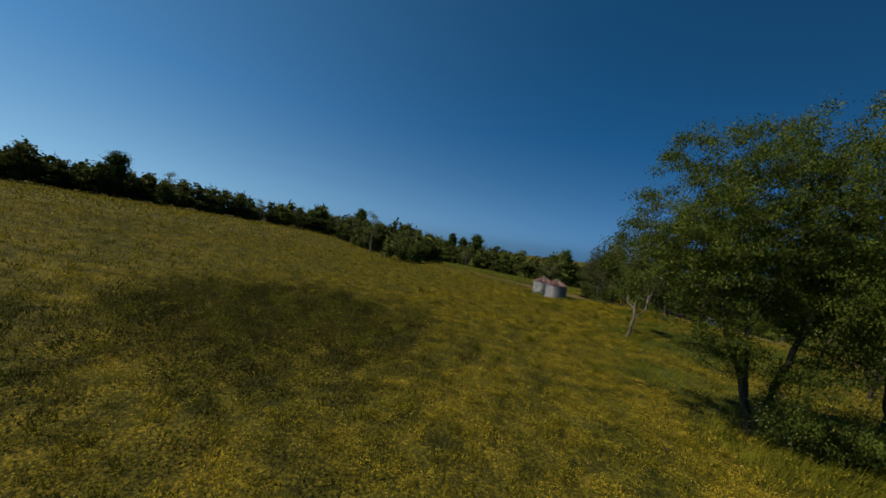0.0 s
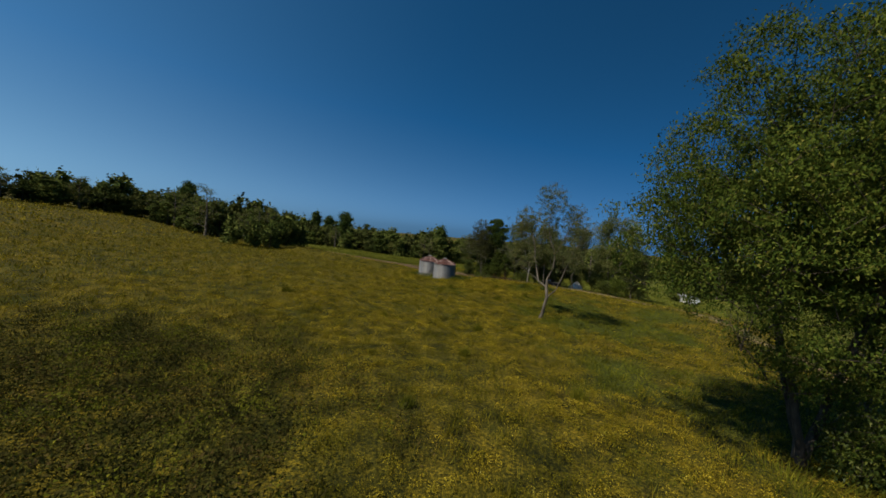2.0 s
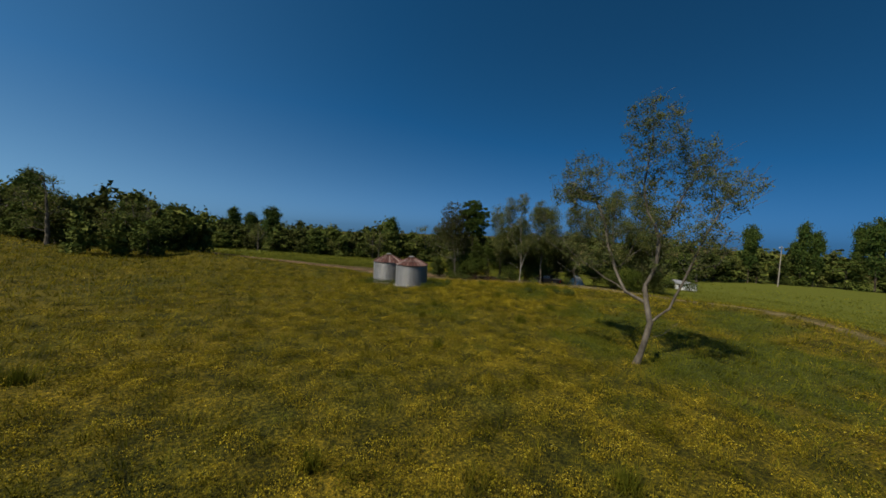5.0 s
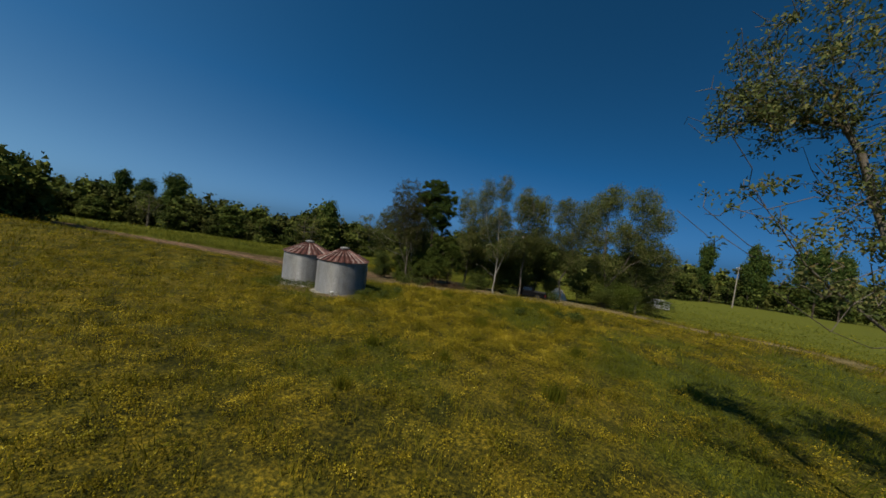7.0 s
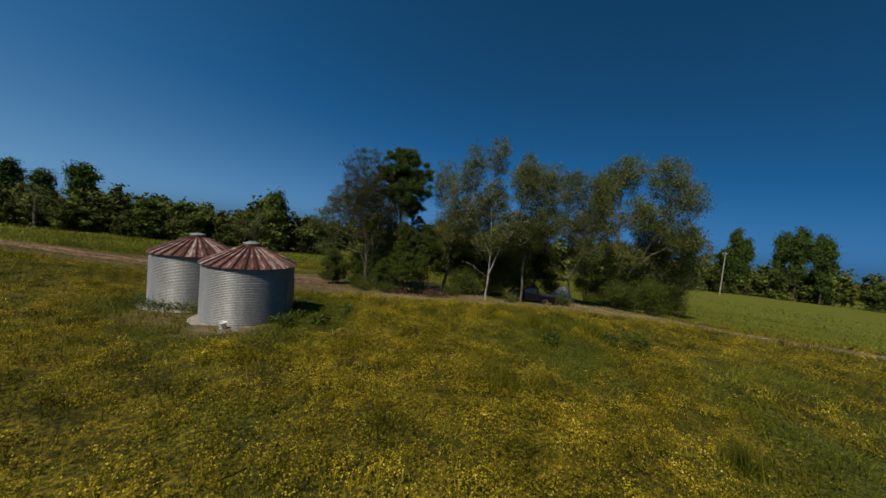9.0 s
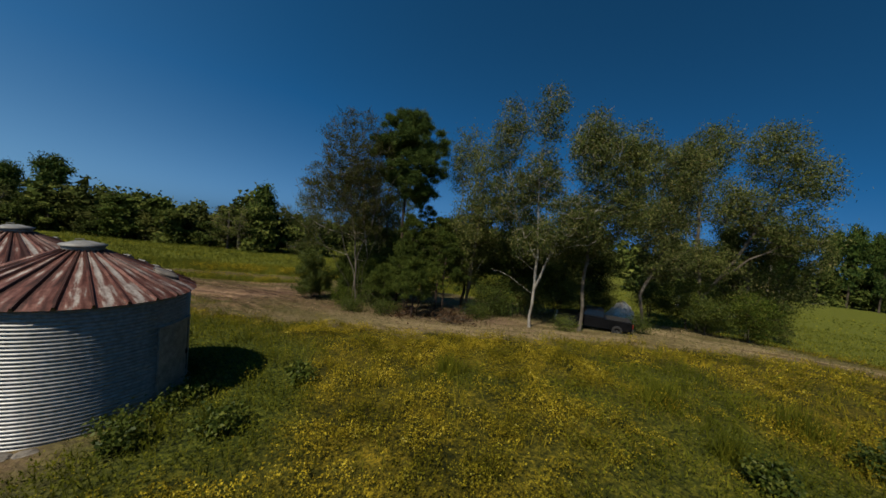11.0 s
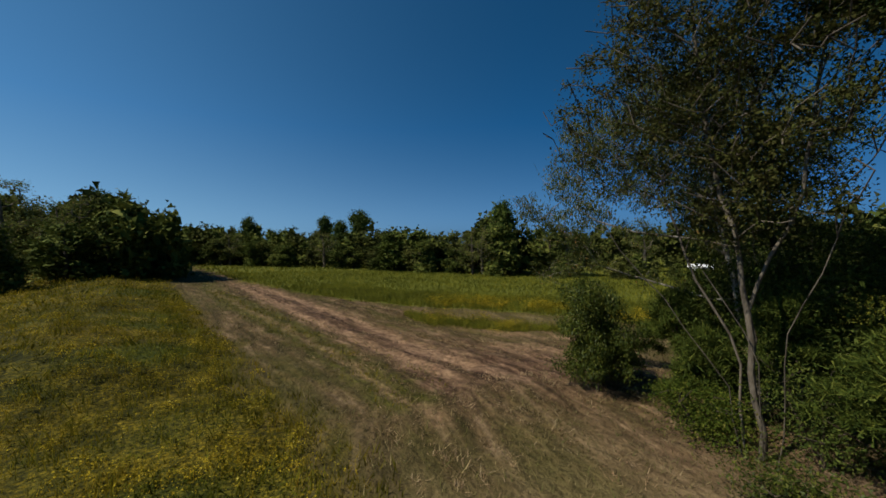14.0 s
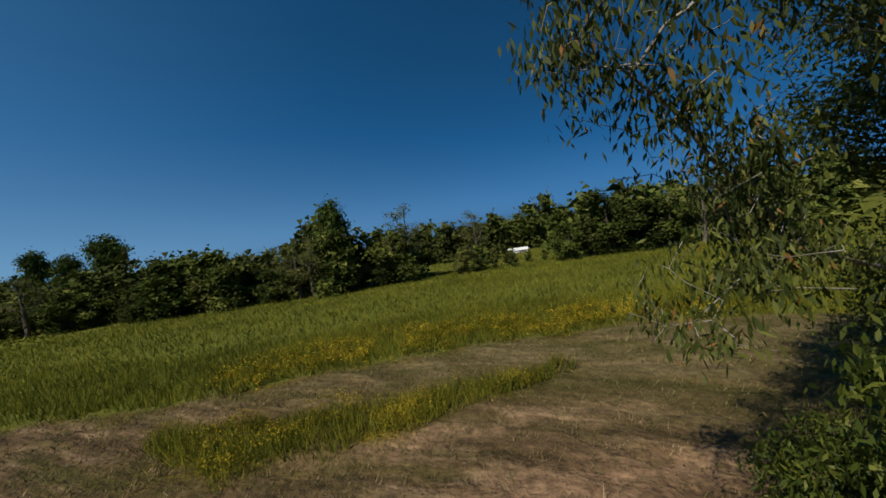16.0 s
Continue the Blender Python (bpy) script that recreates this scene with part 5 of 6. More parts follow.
def grain_bin(x, y, label, door, step_az, spin):
    root = thing("grain_bin", (x, y, BIN_Z), label, "grain bin", "pair of grain bins")
    part("wall", WALL_MESH, None, root, "corrugated galvanized steel wall")
    for i in range(PANELS):
        p = part("roof_panel", PANEL_MESH, None, root)
        p.matrix_basis = pose(0, 0, 0, 0, 0, spin + 360 * i / PANELS)
    part("eave_ring", lathe("eave_ring", [(WALL_R - 0.03, WALL_H - 0.10), (WALL_R + 0.03, WALL_H - 0.10), (WALL_R + 0.045, WALL_H), (WALL_R - 0.03, WALL_H + 0.02)], M_ZINC_DULL, 60), None, root)
    part("collar", lathe("collar", [(RING_R - 0.02, 4.74), (RING_R + 0.05, 4.76), (RING_R + 0.05, 4.92), (RING_R, 4.93), (RING_R - 0.02, 4.80)], M_ZINC_DULL, 28), None, root)
    cap = part("cap", lathe("cap", [(RING_R + 0.10, 4.90), (RING_R + 0.11, 4.945), (RING_R * 0.8, 4.99), (0.2, 5.04), (0.001, 5.05)], M_ZINC_DULL, 28), None, root, "weathered zinc lid")
    bm = bmesh.new()
    rod(bm, 0.012, 0.012, (-0.18, 0.1, 5.02), (-0.18, 0.1, 5.09), 6)
    rod(bm, 0.012, 0.012, (0.0, 0.1, 5.02), (0.0, 0.1, 5.09), 6)
    rod(bm, 0.012, 0.012, (-0.19, 0.1, 5.09), (0.01, 0.1, 5.09), 6)
    part("lid_handle", bm, M_ZINC_DULL, cap)
    a0, a1 = door
    part("door_panel", curved_plate("door_panel", a0, a1, 0.62, 2.55, WALL_R + 0.02, 0.035, M_ZINC_DULL), M_ZINC_DULL, root, "dull zinc access door")
    part("door_gap", curved_plate("door_gap", a0 + 0.2, a0 + 1.3, 0.75, 2.52, WALL_R + 0.03, 0.032, M_GAP, 2), M_GAP, root, "dark gap beside the door")
    part("door_frame", curved_plate("door_frame", a0 - 2.2, a0 + 0.1, 0.55, 2.62, WALL_R + 0.02, 0.06, M_ZINC_DULL, 3), M_ZINC_DULL, root)
    part("door_frame", curved_plate("door_frame", a1 - 0.1, a1 + 2.2, 0.55, 2.62, WALL_R + 0.02, 0.06, M_ZINC_DULL, 3), M_ZINC_DULL, root)
    part("door_head", curved_plate("door_head", a0 - 2.2, a1 + 2.2, 2.56, 2.66, WALL_R + 0.02, 0.065, M_ZINC_DULL), M_ZINC_DULL, root)
    part("door_latch", curved_plate("door_latch", a0 + 1.6, a0 + 3.6, 1.35, 1.5, WALL_R + 0.05, 0.05, M_GAP, 2), M_GAP, root)
    slope = math.atan2(4.80 - WALL_H, EAVE_R - RING_R)
    for u in (0.18, 0.36, 0.54, 0.72):
        r, z = EAVE_R + (RING_R - EAVE_R) * u, WALL_H + (4.80 - WALL_H) * u + 0.06
        bm = bmesh.new()
        box(bm, (0.05, 0.36, 0.035), (0, 0, 0.03), bevel=0.008)
        box(bm, (0.16, 0.04, 0.04), (0.04, 0.15, 0.0))
        box(bm, (0.16, 0.04, 0.04), (0.04, -0.15, 0.0))
        s = part("roof_step", bm, M_ZINC_DULL, root)
        s.matrix_basis = pose(r * math.sin(radians(step_az)), r * math.cos(radians(step_az)), z, 0, 0, 90 - step_az) @ pose(0, 0, 0, 0, math.degrees(slope), 0)
    return root


grain_bin(*BIN_A, "corrugated steel grain bin with rusty red and white striped roof", (128, 158), 70, 2.0)
second_bin = grain_bin(*BIN_B, "corrugated steel grain bin with rusty red roof and closed door", (112, 141), 66, 5.0)
M_HATCH = surface("weathered_hatch", (0.10, 0.085, 0.07), (0.22, 0.19, 0.16), 3.0, 0.7)
hatch = part("roof_hatch", lathe("roof_hatch", [(0.36, -0.12), (0.37, 0.0), (0.385, 0.02), (0.36, 0.04), (0.2, 0.05), (0.001, 0.052)], M_HATCH, 28), None, second_bin, "round grey filler hatch")
hatch.matrix_basis = pose(2.05 * math.sin(radians(104)), 2.05 * math.cos(radians(104)), 4.05, 0, 0, -14) @ pose(0, 0, 0, 0, math.degrees(math.atan2(4.80 - WALL_H, EAVE_R - RING_R)), 0)
part("hinge", rod(bmesh.new(), 0.02, 0.02, (-0.37, -0.2, 0.03), (-0.37, 0.2, 0.03), 8), M_ZINC_DULL, hatch)
for i, (x, y) in enumerate((BIN_A, BIN_B)):
    an = np.linspace(0, 2 * math.pi, 41)[:-1]
    wob = 2.95 + 0.75 * np.clip(np.cos(an - radians(-118)), 0, 1) ** 0.7 + 0.04 * np.sin(3 * an + i) + 0.03 * np.sin(7 * an)
    rows = [[(w * math.cos(a) * s, w * math.sin(a) * s, z) for a, w in zip(an, wob)] for s, z in ((1.0, -0.35), (1.0, -0.05), (0.985, -0.012 - 0.004 * i), (0.3, -0.004 - 0.004 * i), (0.001, -0.002 - 0.004 * i))]
    pad = new("concrete_pad", grid_mesh("concrete_pad", rows, M_CONCRETE, True, False))
    pad.location = (x, y, BIN_Z)
    tagged(pad, "round worn concrete pad under a grain bin", "concrete pad", "bin pads")

M_WHITE = surface("white_plastic", (0.62, 0.62, 0.60), (0.80, 0.80, 0.78), 3.0, 0.45, bumps=0.1)
bucket = thing("bucket", (28.75, 86.75, BIN_Z - 0.02), "white plastic bucket standing open beside a grain bin", "bucket", turn=20)
part("pail", lathe("pail", [(0.001, 0.0), (0.155, 0.0), (0.165, 0.02), (0.19, 0.40), (0.205, 0.41), (0.205, 0.46), (0.188, 0.46), (0.185, 0.42), (0.150, 0.03), (0.001, 0.028)], M_WHITE, 24), None, bucket)
bm = bmesh.new()
for i in range(8):
    a, b = (math.pi * i / 8, math.pi * (i + 1) / 8)
    rod(bm, 0.006, 0.006, (0.2 * math.cos(a), 0.10 * math.sin(a) + 0.08, 0.44 - 0.16 * math.sin(a)), (0.2 * math.cos(b), 0.10 * math.sin(b) + 0.08, 0.44 - 0.16 * math.sin(b)), 6)
part("bail_handle", bm, M_ZINC_DULL, bucket)

M_STONE = surface("field_stone", (0.07, 0.06, 0.05), (0.24, 0.21, 0.17), 5.0, 0.9, bumps=0.6)
rng = np.random.RandomState(8)
for i in range(11):
    bm = bmesh.new()
    bmesh.ops.create_icosphere(bm, subdivisions=2, radius=1.0)
    s = rng.uniform(0.09, 0.22)
    off = Vector(rng.uniform(0, 50, 3))
    for v in bm.verts:
        v.co *= 1 + 0.35 * noise.noise(v.co * 1.3 + off)
        v.co = Vector((v.co.x * s * 1.3, v.co.y * s, v.co.z * s * 0.7))
    ob = part("stone", bm, M_STONE)
    ob.matrix_basis = pose(29.35 + rng.normal(0, 0.38), 86.25 + rng.normal(0, 0.16), BIN_Z + 0.02, 0, 0, rng.uniform(0, 360))
    tagged(ob, "dark rough stone lying beside a grain bin", "stone", "stones by the bin")

# ---- parked pickup ----
M_PAINT = surface("dark_car_paint", (0.003, 0.0035, 0.004), (0.007, 0.007, 0.008), 1.5, 0.32, 0.0, bumps=0.02, spec=0.08)
M_TYRE = surface("tyre_rubber", (0.010, 0.010, 0.010), (0.022, 0.021, 0.020), 8.0, 0.85)
M_RIM = surface("wheel_rim", (0.05, 0.05, 0.05), (0.11, 0.11, 0.11), 6.0, 0.35, 0.8, bumps=0.05)
M_LAMP = surface("lamp_glass", (0.55, 0.56, 0.56), (0.75, 0.76, 0.77), 9.0, 0.12, spec=0.7, bumps=0.05)
mg, _, _, bg = material("window_glass", 0.1, 0.0, 0.3)
bg.inputs["Base Color"].default_value = (0.012, 0.014, 0.016, 1)
bg.inputs["Transmission Weight"].default_value = 0.6


def pickup(x, y, turn):
    root = thing("pickup_truck", (x, y, float(height(np.array(x), np.array(y))) + 0.02), "dark pickup truck parked in the shade under trees", "pickup truck", turn=turn)
    bm = bmesh.new()
    prof = [(2.85, 0.45), (2.85, 0.88), (2.75, 1.02), (1.35, 1.14), (0.75, 1.16), (-0.95, 1.16), (-2.75, 1.16), (-2.82, 1.05), (-2.80, 0.5), (-2.3, 0.42), (2.4, 0.40)]
    sides = [[bm.verts.new((px, s * 0.97, pz)) for px, pz in prof] for s in (-1, 1)]
    for i in range(len(prof)):
        j = (i + 1) % len(prof)
        bm.faces.new((sides[0][i], sides[0][j], sides[1][j], sides[1][i]))
    bm.faces.new(sides[0][::-1])
    bm.faces.new(sides[1])
    bmesh.ops.bevel(bm, geom=bm.edges[:], offset=0.045, segments=2, affect="EDGES")
    body = part("body", bm, M_PAINT, root)
    bm = bmesh.new()
    lo = [(1.25, 0.90, 1.14), (-0.85, 0.90, 1.14), (-0.85, -0.90, 1.14), (1.25, -0.90, 1.14)]
    hi = [(0.45, 0.72, 1.82), (-0.70, 0.72, 1.82), (-0.70, -0.72, 1.82), (0.45, -0.72, 1.82)]
    a, b = [bm.verts.new(p) for p in lo], [bm.verts.new(p) for p in hi]
    for i in range(4):
        bm.faces.new((a[i], a[(i + 1) % 4], b[(i + 1) % 4], b[i]))
    bm.faces.new(b)
    bm.faces.new(a[::-1])
    bmesh.ops.bevel(bm, geom=bm.edges[:], offset=0.05, segments=2, affect="EDGES")
    part("cab", bm, M_PAINT, root)
    for s in (1, -1):
        bm = bmesh.new()
        q = [(1.02, 0.865, 1.22), (-0.72, 0.865, 1.22), (-0.62, 0.745, 1.72), (0.42, 0.745, 1.72)]
        vs = [bm.verts.new((px, s * (py + 0.012), pz)) for px, py, pz in q] + [bm.verts.new((px, s * (py - 0.015), pz)) for px, py, pz in q]
        bm.faces.new(vs[:4])
        bm.faces.new(vs[4:])
        for i in range(4):
            bm.faces.new((vs[i], vs[(i + 1) % 4], vs[4 + (i + 1) % 4], vs[4 + i]))
        part("side_window", bm, mg, root)
    bm = bmesh.new()
    box(bm, (0.03, 1.36, 0.82), (0.86, 0, 1.485), pose(0, 0, 0, 0, -50, 0))
    part("windscreen", bm, mg, root)
    bm = bmesh.new()
    box(bm, (1.75, 1.70, 0.03), (-1.85, 0, 1.175))
    part("bed_cover", bm, M_TYRE, root)
    for px in (1.85, -1.75):
        for s in (1, -1):
            w = part("tyre", lathe("tyre", [(0.23, -0.12), (0.36, -0.12), (0.39, -0.08), (0.39, 0.08), (0.36, 0.12), (0.23, 0.12), (0.23, -0.12)], M_TYRE, 26), None, root)
            w.matrix_basis = pose(px, s * 0.90, 0.39, 90, 0, 0)
            rim = part("rim", lathe("rim", [(0.001, -0.06 * s), (0.06, -0.085 * s), (0.10, -0.05 * s), (0.20, -0.07 * s), (0.235, -0.11 * s)], M_RIM, 20), None, w, "bright metal rim")
    for s in (1, -1):
        bm = bmesh.new()
        box(bm, (0.06, 0.34, 0.18), (2.84, s * 0.72, 0.82), bevel=0.02)
        part("headlight", bm, M_LAMP, root, "clear headlight")
        bm = bmesh.new()
        box(bm, (0.05, 0.14, 0.34), (-2.82, s * 0.86, 0.88), bevel=0.015)
        part("tail_light", bm, surface("red_lens", (0.2, 0.01, 0.01), (0.3, 0.02, 0.02), 5.0, 0.3), root, "red tail light")
        bm = bmesh.new()
        box(bm, (0.10, 0.22, 0.16), (0.95, s * 1.06, 1.28), bevel=0.03)
        part("wing_mirror", bm, M_PAINT, root)
    bm = bmesh.new()
    box(bm, (0.14, 1.9, 0.2), (2.90, 0, 0.52), bevel=0.04)
    part("bumper", bm, M_RIM, root)
    bm = bmesh.new()
    box(bm, (0.14, 1.9, 0.18), (-2.88, 0, 0.55), bevel=0.04)
    part("bumper", bm, M_RIM, root)


pickup(60.0, 84.0, 114)

# ---- pale gravel heap, brush heap ----
M_GRAVEL = surface("pale_gravel", (0.34, 0.32, 0.28), (0.62, 0.59, 0.53), 3.0, 0.95, bumps=0.8, depth=0.05)


def heap(name, x, y, sx, sy, h, mat, label, category, seed, rough=0.2):
    k, rows = 36, []
    for i in range(11):
        u = i / 10
        row = []
        for j in range(k):
            a = 2 * math.pi * j / k
            w = 1 + rough * noise.noise(Vector((math.cos(a) * 1.5 + seed, math.sin(a) * 1.5, u * 2)))
            row.append((sx * (1 - u) * w * math.cos(a), sy * (1 - u) * w * math.sin(a), h * (1 - (1 - u) ** 1.7) * (1 + rough * noise.noise(Vector((j * 0.7, i * 0.9, seed)))) - 0.25 * (1 - u)))
        rows.append(row)
    ob = new(name, grid_mesh(name, rows, mat, True, True))
    ob.location = (x, y, float(height(np.array(x), np.array(y))))
    return tagged(ob, label, category)


heap("gravel_heap", 70.3, 84.7, 2.4, 1.8, 1.9, M_GRAVEL, "heap of pale gravel behind a parked pickup", "gravel heap", 3, 0.4)
rng = np.random.RandomState(12)


def brush_heap(x, y, sx, sy, h, n, label):
    brush = thing("brush_heap", (x, y, float(height(np.array(x), np.array(y)))), label, "brush heap", turn=60)
    for i in range(n):
        a, bm = rng.uniform(0, 6.28), bmesh.new()
        p = Vector((rng.normal(0, sx), rng.normal(0, sy), rng.uniform(0, h)))
        rod(bm, 0.03, 0.012, p, p + Vector((math.cos(a), math.sin(a), rng.uniform(-0.1, 0.35))) * rng.uniform(0.4, 1.2), 5)
        part("branch", bm, M_BARK, brush)
    tips = np.stack([rng.normal(0, sx, n), rng.normal(0, sy, n), rng.uniform(0.05, h, n)], -1)
    v, f = leaves(rng, tips, 24, 0.3, 0.16, 0.6, 0.0, plain=True)
    part("dead_leaves", mesh_np("dead_leaves", v, f, M_DEAD), None, brush, "dry brown leaves")


M_DEAD = leafy("dead_leaf", [(0.0, (0.03, 0.018, 0.010)), (0.6, (0.075, 0.042, 0.022)), (1.0, (0.13, 0.08, 0.04))], 0.1)
brush_heap(-8.0, 165.0, 1.4, 1.0, 0.9, 60, "heap of cut brown branches at the strip's edge")
brush_heap(51.2, 91.8, 1.7, 0.9, 0.45, 70, "low heap of brown branches and litter under trees")
brush_heap(48.9, 95.2, 1.2, 0.7, 0.35, 40, "low heap of brown branches and litter under trees")

# ---- utility pole ----
M_POLE = surface("pole_wood", (0.20, 0.17, 0.13), (0.36, 0.32, 0.26), 2.5, 0.9, stretch=(1, 1, 0.15))
pole = thing("utility_pole", (166.0, 74.0, float(height(np.array(166.0), np.array(74.0))) - 0.1), "weathered wooden utility pole with a crossarm beyond the field", "utility pole", turn=40)
part("pole", rod(bmesh.new(), 0.19, 0.12, (0, 0, -0.4), (0, 0, 14.4), 12), M_POLE, pole)
part("crossarm", box(bmesh.new(), (2.4, 0.12, 0.14), (0, 0.14, 13.7), bevel=0.01), M_POLE, pole)
for px in (-1.1, -0.5, 0.5, 1.1):
    part("insulator", rod(bmesh.new(), 0.05, 0.07, (px, 0.14, 13.77), (px, 0.14, 13.97), 8), M_WHITE, pole)
part("brace", rod(bmesh.new(), 0.025, 0.025, (0.8, 0.14, 13.65), (0.02, 0.14, 13.0), 6), M_POLE, pole)
part("brace", rod(bmesh.new(), 0.025, 0.025, (-0.8, 0.14, 13.65), (-0.02, 0.14, 13.0), 6), M_POLE, pole)

# ---- far white shed ----
M_SHED = surface("white_sheet_metal", (0.62, 0.63, 0.64), (0.80, 0.80, 0.80), 0.8, 0.5, 0.1, bumps=0.1)
shed = thing("farm_shed", (135.5, 192.0, float(height(np.array(135.5), np.array(192.0))) - 0.2), "long low farm shed with a white metal roof", "shed", turn=-46)
part("walls", box(bmesh.new(), (6.6, 5.0, 1.3), (0, 0, 0.65), bevel=0.02), M_SHED, shed)
for s in (1, -1):
    bm = bmesh.new()
    box(bm, (7.2, 3.0, 0.08), (0, s * 1.36, 1.62), pose(0, 0, 0, -s * 14), 0.01)
    for i in range(10):
        box(bm, (0.05, 3.0, 0.05), (-3.5 + i * 0.78, s * 1.37, 1.68), pose(0, 0, 0, -s * 14))
    part("roof", bm, M_SHED, shed, "white metal roof sheet")
part("door", box(bmesh.new(), (2.4, 0.08, 1.1), (1.5, -2.53, 0.6), bevel=0.01), M_ZINC_DULL, shed)


# ---- small white house by the eastern woods ----
M_EAVE = surface("grey_roofing", (0.16, 0.16, 0.165), (0.27, 0.27, 0.275), 1.2, 0.8)
house = thing("farm_house", (118.0, 83.6, float(height(np.array(118.0), np.array(83.6))) - 0.1), "low white farm house with a shallow grey roof", "house", turn=62)
part("walls", box(bmesh.new(), (6.6, 4.4, 2.0), (0, 0, 1.0), bevel=0.02), M_SHED, house)
for k in (1, -1):
    part("roof", box(bmesh.new(), (7.2, 2.6, 0.12), (0, k * 1.2, 2.27), pose(0, 0, 0, -k * 13), 0.01), M_EAVE, house, "shallow grey roof slope")
part("porch_opening", box(bmesh.new(), (1.8, 0.06, 1.6), (0.9, 2.21, 0.82)), M_GAP, house, "dark porch opening")
for px in (-2.1, 2.6):
    part("window", box(bmesh.new(), (0.8, 0.06, 0.8), (px, 2.21, 1.2)), M_GAP, house, "dark window")


# ---- grass, weeds and flowers ----
def spread_points(rng, per_m2, lo, hi, box_):
    x0, y0, x1, y1 = box_
    n = int(per_m2 * (x1 - x0) * (y1 - y0))
    x, y = rng.uniform(x0, x1, n), rng.uniform(y0, y1, n)
    d = off_line(ROUTE, x, y)
    k = (d >= lo) & (d < hi) & (np.hypot(x - BIN_A[0] + 0.25, y - BIN_A[1] + 0.35) > 3.1) & (np.hypot(x - BIN_B[0] + 0.3, y - BIN_B[1] + 0.5) > 3.2) & (np.hypot((x - 28.6) / 1.9, (y - 86.4) / 1.3) > 1)
    return x[k], y[k]


def blade_mesh(name, rng, x, y, tall, wide, mat, lean=0.35, lift=0.0, swept=False):
    n = len(x)
    h = tall * rng.uniform(0.55, 1.25, n)
    a, b = rng.uniform(0, 6.283, n), rng.uniform(0, 6.283, n)
    if swept:
        b = 3.1 * waves(x, y, 5, 55) + rng.normal(0, 0.45, n) - 0.6
    z = height(x, y) - 0.03 + lift
    w = wide * rng.uniform(0.6, 1.3, n)
    l = lean * h * rng.uniform(0.2, 1.3, n)
    p0 = np.stack([x - np.cos(a) * w / 2, y - np.sin(a) * w / 2, z], -1)
    p1 = np.stack([x + np.cos(a) * w / 2, y + np.sin(a) * w / 2, z], -1)
    p2 = np.stack([x + np.cos(b) * l, y + np.sin(b) * l, z + h], -1)
    return mesh_np(name, np.stack([p0, p1, p2], 1).reshape(-1, 3), np.arange(3 * n).reshape(-1, 3), mat), np.stack([p2[:, 0], p2[:, 1], p2[:, 2]], -1)


def bloom_mesh(name, rng, tops, size, mat):
    n = len(tops)
    nrm = unit(rng.normal(0, 0.8, (n, 3)) + (0, 0, 1))
    u = unit(np.cross(nrm, rng.normal(0, 1, (n, 3))))
    v = np.cross(nrm, u)
    s = size * rng.uniform(0.5, 1.3, (n, 1)) * 0.62
    q = np.stack([tops + u * s, tops - 0.5 * u * s + 0.85 * v * s, tops - 0.5 * u * s - 0.85 * v * s], 1).reshape(-1, 3)
    return mesh_np(name, q, np.arange(3 * n).reshape(-1, 3), mat)


def stuff(name, me, label, category):
    return tagged(new(name, me), label, category, kind="stuff")


